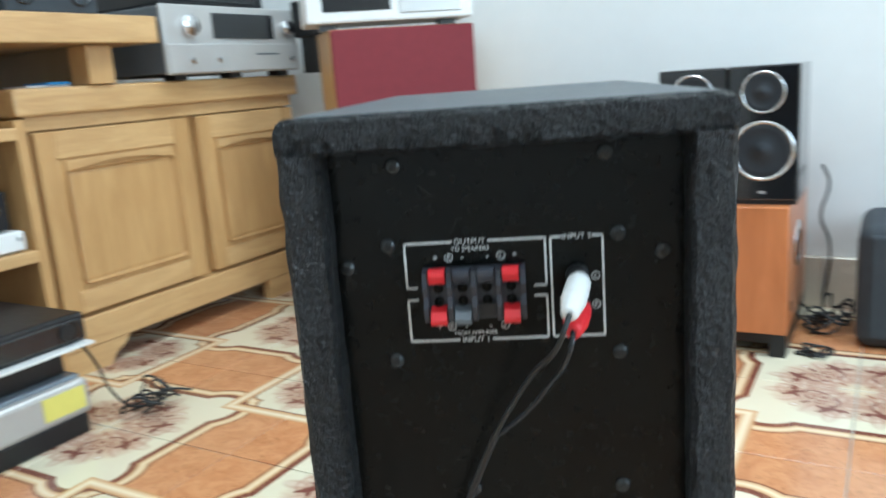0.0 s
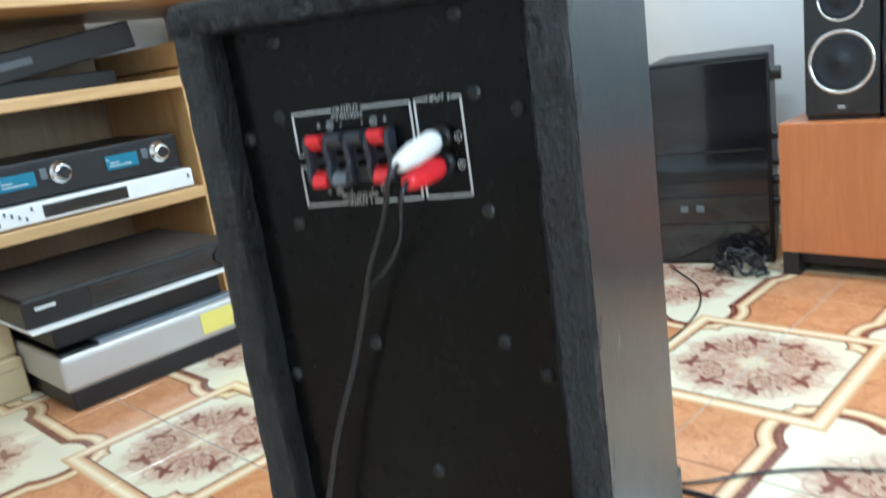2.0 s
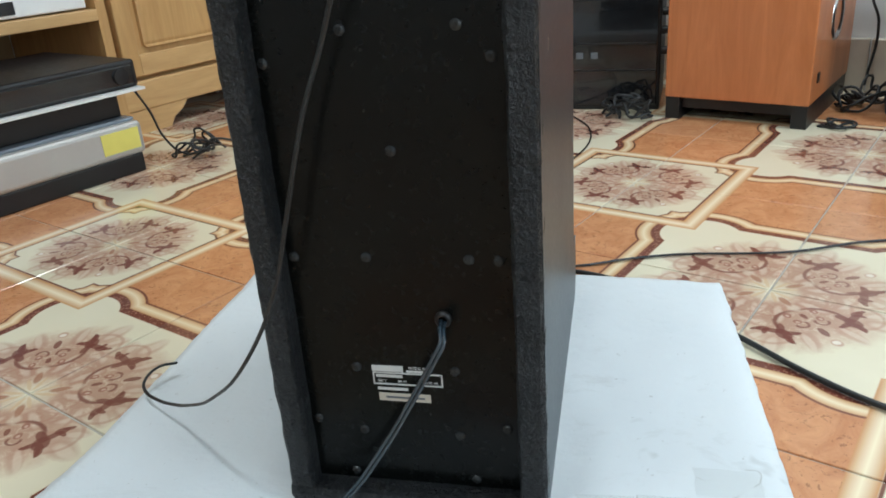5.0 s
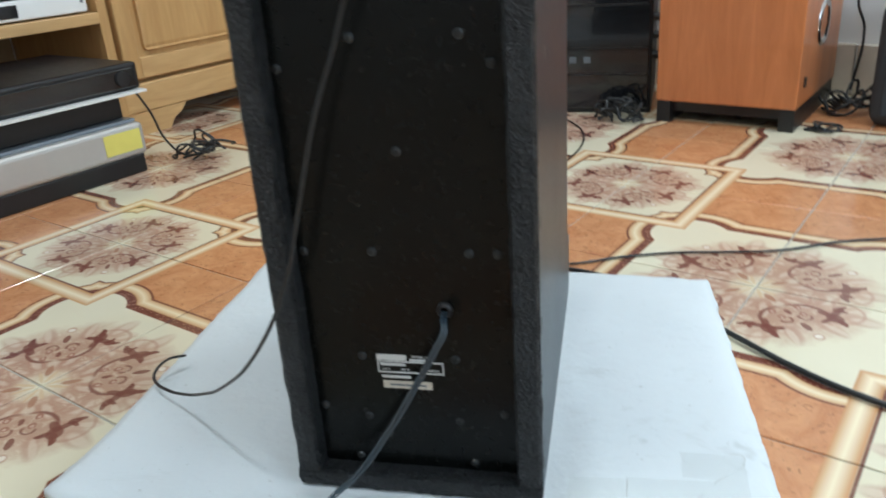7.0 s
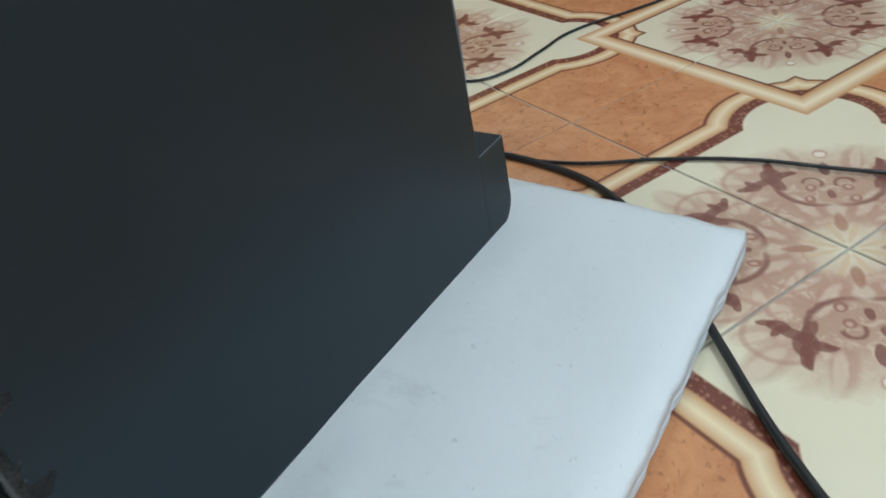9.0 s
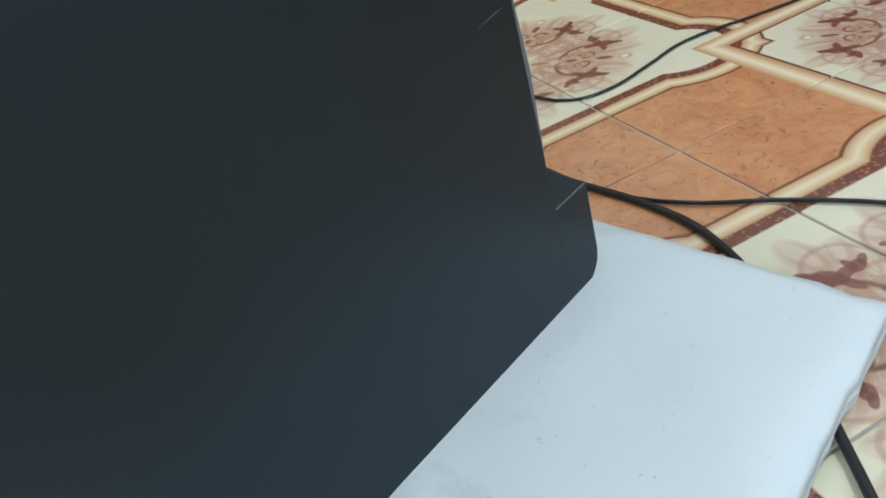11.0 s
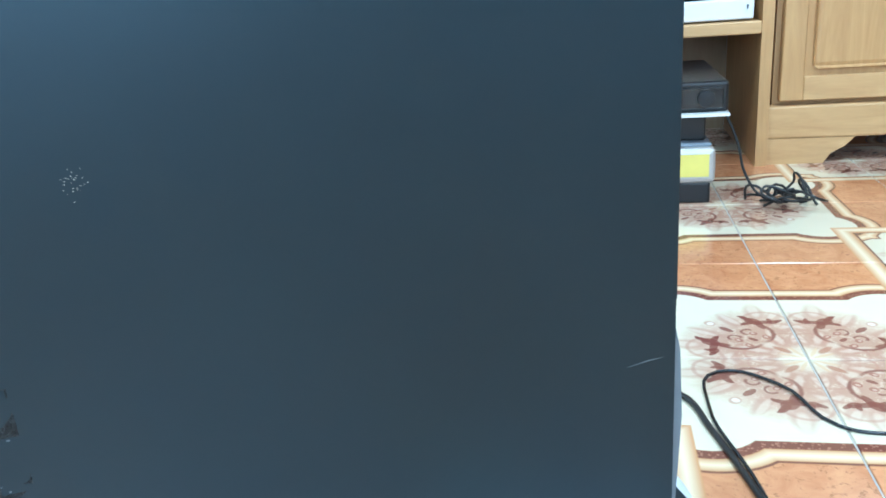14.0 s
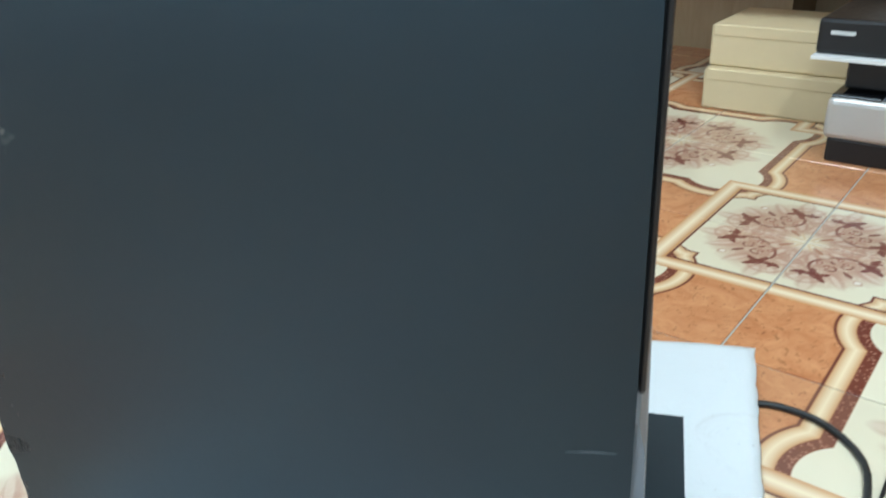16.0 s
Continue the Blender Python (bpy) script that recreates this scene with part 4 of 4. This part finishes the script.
for y0, y1 in ((0.150, 0.565), (0.600, 0.975)):
    d = part("door", box(B(), -0.022, -0.002, y0, y1, 0.135, 0.540, 0.003, 1), OAK, cab)
    part("stile", box(B(), -0.004, 0.004, y0, y0 + 0.045, 0.135, 0.540, 0.002, 1), OAK, d)
    part("stile", box(B(), -0.004, 0.004, y1 - 0.045, y1, 0.135, 0.540, 0.002, 1), OAK, d)
    part("cross_rail", box(B(), -0.004, 0.003, y0 + 0.045, y1 - 0.045, 0.480, 0.540, 0.002, 1), OAKX, d)
    part("cross_rail", box(B(), -0.004, 0.003, y0 + 0.045, y1 - 0.045, 0.135, 0.185, 0.002, 1), OAKX, d)
    part("raised_panel", box(B(), -0.003, 0.002, y0 + 0.06, y1 - 0.06, 0.200, 0.455, 0.012, 3), OAK, d)
    bm = B()
    mid, hw_ = (y0 + y1) / 2, (y1 - y0) / 2 - 0.06
    extrude_profile(bm, [(mid - hw_, 0.476), (mid - hw_, 0.452), (mid - hw_ * 0.5, 0.462), (mid, 0.466), (mid + hw_ * 0.5, 0.462), (mid + hw_, 0.452), (mid + hw_, 0.476)], -0.003, 0.006)
    part("arched_rail", bm, OAKX, d)

# ---- open shelf unit ----
su = thing("shelf_unit", ROOM @ pose(-1.50, 0, 0), "pale wooden open shelf unit loaded with audio equipment", "shelf")
part("side_panel", box(B(), -0.43, -0.005, 0.105, 0.128, 0, 0.57), OAK, su)
# back board, post panel and partition carry painted shade in their wood colour
part("back_panel", box(B(), -0.455, -0.435, -1.35, 0.105, 0, 0.72), OAKSHADE, su, "back board with the shelf's shade in its colour")
for z, y1, x1, th in ((0.7180, 0.460, 0.045, 0.060), (0.5300, 0.104, 0.0, 0.026), (0.2780, 0.104, 0.0, 0.026)):
    part("shelf_board", box(B(), -0.434, x1, -1.35, y1, z, z + th, 0.003, 2), OAKX, su)
part("post", box(B(), -0.06, 0.005, 0.292, 0.358, 0.6325, 0.717, 0.002, 1), OAK, su)
part("post_panel", box(B(), -0.40, -0.06, 0.31, 0.335, 0.6325, 0.717), OAKSHADE, su)
part("partition", box(B(), -0.43, -0.25, -0.62, -0.60, 0.0, 0.717), OAKSHADE, su)


def at(x, y, z, rz=0, rx=0, ry=0):
    return ROOM @ pose(x, y, z, rx, ry, rz)


# equipment: x is depth towards the room, y runs along the shelf
amp = thing("mixing_amplifier", at(-1.53, -0.16, 0.349), "black amplifier with teal displays and chrome knobs on a white equaliser", "amplifier")
part("case", box(B(), -0.28, 0.0, -0.235, 0.235, 0.004, 0.082, 0.004, 2), BLACK, amp)
for y in (-0.12, 0.10):
    part("display", box(B(), -0.002, 0.003, y - 0.036, y + 0.036, 0.030, 0.060, 0.001, 1), TEAL, amp, "teal lit display")
    bm = B()
    lathe(bm, pose(0.0, y + 0.088, 0.048, 0, 90, 0), [(0.024, 0.0), (0.023, 0.004), (0.019, 0.005), (0.018, 0.016), (0.015, 0.018), (0, 0.018)], 24)
    kn = part("knob", bm, CHROME, amp, "chrome knob", True)
    bm = B()
    lathe(bm, pose(0.0175, y + 0.088, 0.048, 0, 90, 0), [(0.0125, 0.0), (0.0125, 0.0015), (0.011, 0.002), (0, 0.002)], 24)
    part("knob_cap", bm, BLACK, kn, "dark knob centre")
    for dz in (0.037, 0.044, 0.051):
        part("display_line", box(B(), 0.002, 0.0034, y - 0.030, y + 0.020 - 4 * (dz - 0.037), dz, dz + 0.0022), PRINT, amp)
    part("key_row", box(B(), -0.002, 0.004, y + 0.046, y + 0.060, 0.040, 0.062, 0.001, 1), GREY, amp)
part("printed_bar", box(B(), -0.001, 0.002, -0.225, -0.190, 0.020, 0.034), PRINT, amp)
eq = thing("equaliser", at(-1.515, -0.155, 0.3045), "white slim graphic equaliser with a dark display on the shelf", "equaliser")
part("case", box(B(), -0.29, 0.0, -0.245, 0.245, 0.003, 0.044, 0.004, 2), WHITE, eq)
part("display", box(B(), -0.001, 0.002, -0.095, 0.085, 0.010, 0.036, 0.001, 1), GLOSSBLACK, eq)
for i in range(20):
    y = -0.235 + 0.013 * i if i < 10 else -0.03 + 0.013 * i - 0.13 + 0.26
    if y < 0.235:
        part("slider", box(B(), -0.001, 0.005, y, y + 0.003, 0.012 + 0.006 * ((i * 7) % 4), 0.020 + 0.006 * ((i * 7) % 4)), GREY, eq)
flat = thing("disc_player", at(-1.60, -0.14, 0.5565, 4, 0, 0), "black slim disc player lying askew on the shelf", "player")
m2 = B()
box(m2, -0.25, 0.0, -0.22, 0.22, 0.01, 0.07, 0.004, 2)
bmesh.ops.rotate(m2, cent=(0, 0, 0.0), matrix=Matrix.Rotation(radians(9), 3, "X"), verts=m2.verts)
bmesh.ops.translate(m2, vec=(0, 0, 0.034), verts=m2.verts)
part("case", m2, BLACK, flat)
m2 = B()
box(m2, 0.0, 0.003, -0.16, -0.02, 0.034, 0.050, 0.001, 1)
bmesh.ops.rotate(m2, cent=(0, 0, 0.0), matrix=Matrix.Rotation(radians(9), 3, "X"), verts=m2.verts)
bmesh.ops.translate(m2, vec=(0, 0, 0.034), verts=m2.verts)
part("fascia", m2, GREY, flat, "grey fascia strip")
part("prop", box(B(), -0.2, -0.02, -0.14, 0.16, 0.0, 0.035, 0.003, 1), BLACK, flat)
bk = thing("card_pile", at(-1.56, 0.235, 0.632), "white and blue cards lying on the cabinet top", "cards")
part("white_card", box(B(), -0.08, 0.0, -0.05, 0.05, 0.0, 0.006), WHITE, bk)
part("blue_card", box(B(), -0.07, 0.01, -0.01, 0.045, 0.006, 0.011), BLUE, bk, "blue card")

st = thing("mini_stereo", at(-1.50, -0.05, 0.778), "dark grey mini stereo with two detachable speakers on the shelf top", "stereo")
part("deck", box(B(), -0.22, 0.0, -0.145, 0.165, 0.012, 0.16, 0.006, 2), BLACK, st)
part("front_lip", box(B(), -0.005, 0.014, -0.135, 0.155, 0.016, 0.045, 0.005, 2), GLOSSBLACK, st)
for y in (-0.11, 0.13):
    part("foot", box(B(), -0.03, 0.012, y - 0.014, y + 0.014, 0.0, 0.012, 0.003, 1), BEIGE, st, "cream foot")
for y in (-0.265, 0.285):
    s_ = part("side_speaker", box(B(), -0.20, 0.0, y - 0.11, y + 0.11, 0.0, 0.17, 0.008, 2), DARKGREY, st)
    for dy in (-0.065, 0.065):
        bm = B()
        lathe(bm, pose(0.0, y + dy, 0.042, 0, 90, 0), [(0.024, 0), (0.022, 0.004), (0.017, 0.002), (0.015, -0.008), (0, -0.01)], 22)
        part("port", bm, GLOSSBLACK, s_, "", True)
    part("badge", box(B(), -0.001, 0.002, y - 0.02, y + 0.02, 0.04, 0.046), STICKER, s_)

rc = thing("receiver", at(-1.47, 0.735, 0.632), "silver home-cinema receiver with black display on the cabinet", "receiver")
part("case", box(B(), -0.34, -0.012, -0.24, 0.235, 0.016, 0.175, 0.004, 2), GREY, rc)
part("front_panel", box(B(), -0.012, 0.0, -0.245, 0.240, 0.012, 0.178, 0.004, 2), SILVER, rc)
part("lower_flap", box(B(), -0.002, 0.006, -0.243, 0.238, 0.014, 0.085, 0.003, 1), SILVER, rc)
part("display", box(B(), -0.002, 0.004, -0.085, 0.140, 0.098, 0.160, 0.001, 1), GLOSSBLACK, rc)
for y, r in ((-0.165, 0.026), (0.195, 0.020)):
    bm = B()
    lathe(bm, pose(0.0, y, 0.128, 0, 90, 0), [(r, 0.0), (r, 0.012), (r * 0.9, 0.016), (0, 0.016)], 26)
    part("knob", bm, CHROME, rc, "silver volume knob", True)
for y in (-0.17, -0.08, 0.2):
    bm = B()
    lathe(bm, pose(0.006, y, 0.045, 0, 90, 0), [(0.008, 0.0), (0.008, 0.005), (0, 0.006)], 16)
    part("button", bm, CHROME, rc)
part("printed_bar", box(B(), 0.005, 0.0068, 0.06, 0.15, 0.055, 0.060), GREY, rc)
for y in (-0.19, 0.0, 0.19):
    part("foot", box(B(), -0.06, -0.02, y - 0.02, y + 0.02, 0.0, 0.016), BLACK, rc)
vd = thing("video_deck", at(-1.50, 0.72, 0.810), "black slim video deck on the silver receiver", "player")
part("case", box(B(), -0.28, 0.0, -0.20, 0.16, 0.003, 0.065, 0.003, 2), BLACK, vd)
part("fascia", box(B(), -0.001, 0.003, -0.17, 0.12, 0.012, 0.040, 0.001, 1), GLOSSBLACK, vd)
sb = thing("small_speaker", at(-1.42, 1.0, 0.632, -10), "small black cube speaker beside the receiver", "speaker")
part("stand", box(B(), -0.03, 0.03, -0.03, 0.03, 0.0, 0.10), BLACK, sb)
part("body", box(B(), -0.045, 0.045, -0.045, 0.045, 0.10, 0.20, 0.006, 2), BLACK, sb)

# ---- red-fronted speaker with a white player on it ----
rd = thing("red_speaker", at(-1.012, 0.821, 0, 46.6), "large floor speaker with dark red grille cloth and wooden sides", "speaker")
part("cabinet", box(B(), -0.182, 0.182, 0.010, 0.19, 0.0, 0.722, 0.003, 1), OAK, rd)
part("grille", box(B(), -0.180, 0.181, 0.0, 0.012, 0.03, 0.7205, 0.004, 2), REDCLOTH, rd)
wp = thing("white_player", at(-1.03, 0.80, 0.722, 43), "white cassette deck with a dark window on the red speaker", "player")
part("case", box(B(), -0.205, 0.205, 0.0, 0.17, 0.014, 0.095, 0.006, 2), WHITE, wp)
part("window", box(B(), -0.165, 0.0, -0.002, 0.002, 0.040, 0.082, 0.001, 1), GLOSSBLACK, wp)
part("fascia", box(B(), 0.02, 0.175, -0.003, 0.002, 0.030, 0.080, 0.002, 1), SILVER, wp)
for x in (-0.15, 0.15):
    part("foot", box(B(), x - 0.02, x + 0.02, 0.045, 0.09, 0.0, 0.014), GREY, wp)

# ---- scanner and player on the floor before the shelves ----
sc = thing("printer_scanner", at(-1.235, -0.195, 0), "silver flatbed printer with dark lid and yellow label on the floor", "printer")
part("base", box(B(), -0.30, -0.004, -0.180, 0.172, 0.0, 0.040, 0.004, 2), BLACK, sc, "black lower tray")
part("body", box(B(), -0.315, 0.0, -0.188, 0.180, 0.038, 0.105, 0.010, 3), SILVER, sc)
part("lid", box(B(), -0.300, -0.015, -0.110, 0.174, 0.104, 0.112, 0.003, 2), SCANTOP, sc, "grey-blue glass lid")
part("control_panel", box(B(), -0.300, -0.008, -0.184, -0.112, 0.103, 0.109, 0.002, 2), GLOSSBLACK, sc, "black control panel")
part("label", box(B(), -0.001, 0.0012, 0.085, 0.168, 0.052, 0.094), YELLOW, sc, "yellow paper label")
for i in range(4):
    part("button", box(B(), -0.25 + 0.05 * i, -0.235 + 0.05 * i, -0.16, -0.135, 0.108, 0.111, 0.001, 1), GREY, sc)
dv = thing("dvd_player", at(-1.245, -0.20, 0.112), "black video player on a white sheet, stacked on the printer", "player")
part("sheet", box(B(), -0.33, 0.018, -0.215, 0.205, 0.052, 0.057), WHITE, dv, "white paper sheet")
part("spacer", box(B(), -0.31, -0.03, -0.17, 0.17, 0.0, 0.052, 0.003, 1), BLACK, dv)
part("case", box(B(), -0.33, 0.0, -0.215, 0.205, 0.057, 0.112, 0.006, 2), BLACK, dv)
part("fascia", box(B(), -0.002, 0.003, -0.10, 0.195, 0.064, 0.102, 0.002, 1), GLOSSBLACK, dv)
bm = B()
lathe(bm, pose(0.002, 0.165, 0.083, 0, 90, 0), [(0.016, 0), (0.015, 0.006), (0, 0.007)], 22)
part("knob", bm, BLACK, dv)
part("badge", box(B(), -0.002, 0.0015, -0.195, -0.160, 0.088, 0.094), PRINT, dv)
for z, dx in ((0.0, 0.0), (0.081, -0.02)):
    c = thing("carton", at(-1.43 + dx, -0.50, z), "flat beige carton stacked on the floor by the shelf", "box", "beige cartons")
    part("box", box(B(), -0.20, 0.0, -0.16, 0.115, 0.0, 0.080, 0.004, 1), BEIGE, c)
    part("flap", box(B(), -0.19, 0.0015, -0.155, 0.11, 0.058, 0.0805, 0.002, 1), BEIGE, c)
tangle(ROOM @ pose(-1.22, 0.10, 0), "thin black cables tangled on the tiles by the printer", 5, 4, 0.055, 0.07, 0.045, 0.0025)
hose("dangling_cord", [tuple(ROOM @ Vector(c)) for c in ((-1.27, 0.0, 0.17), (-1.26, 0.025, 0.11), (-1.25, 0.04, 0.05), (-1.235, 0.07, 0.01), (-1.22, 0.11, 0.004))], 0.0025, CABLE)
tagged(bpy.data.objects["dangling_cord"], "thin black cord hanging from the player to the floor", "cable")

# ---- ceiling tubes and window ----
for x, y in ((-0.3, -0.9), (0.2, 0.7)):
    tb = thing("ceiling_light", ROOM @ pose(x, y, 2.74), "white ceiling light fitting", "ceiling light", "ceiling lights")
    part("housing", box(B(), -0.5, 0.5, -0.1, 0.1, 0.02, 0.06, 0.004, 1), WHITE, tb)
wn = thing("window_1", ROOM @ pose(2.4, -0.4, 0.7), "white framed window with clear sky outside", "window", "", "structure")
bm = B()
for c in ((-1.0, -0.95, 0, 1.5), (0.95, 1.0, 0, 1.5), (-0.025, 0.025, 0.05, 1.45)):
    box(bm, -0.03, 0.03, c[0], c[1], c[2], c[3])
for c in ((0, 0.05), (1.45, 1.5)):
    box(bm, -0.029, 0.029, -0.95, 0.95, c[0], c[1])
part("window_frame", bm, WHITE, wn)

# ---- floor tiles, one object each ----
bm = B()
h = 0.0013
box(bm, h, T - h, h, T - h, -0.008, 0.0)
bmesh.ops.bevel(bm, geom=[e for e in bm.edges if all(v.co.z > -0.001 for v in e.verts)], offset=0.0008, segments=1, affect="EDGES")
tm = bpy.data.meshes.new("tile")
bm.to_mesh(tm)
bm.free()
tm.materials.append(TILE)
OFF = {0: (0.5, 0.5), 1: (-0.5, 0.5), 2: (-0.5, -0.5), 3: (0.5, -0.5)}
for i in range(-4, 5):
    for j in range(-6, 3):
        for k in range(4):
            cx, cy = (2 * i + OFF[k][0]) * T, (2 * j + OFF[k][1]) * T
            if -2.05 < cx < 2.4 and -3.1 < cy < 1.25:
                t_ = new("tile", tm)
                t_.parent = floor
                t_.matrix_local = pose(2 * i * T, 2 * j * T, 0, 0, 0, 90 * k)
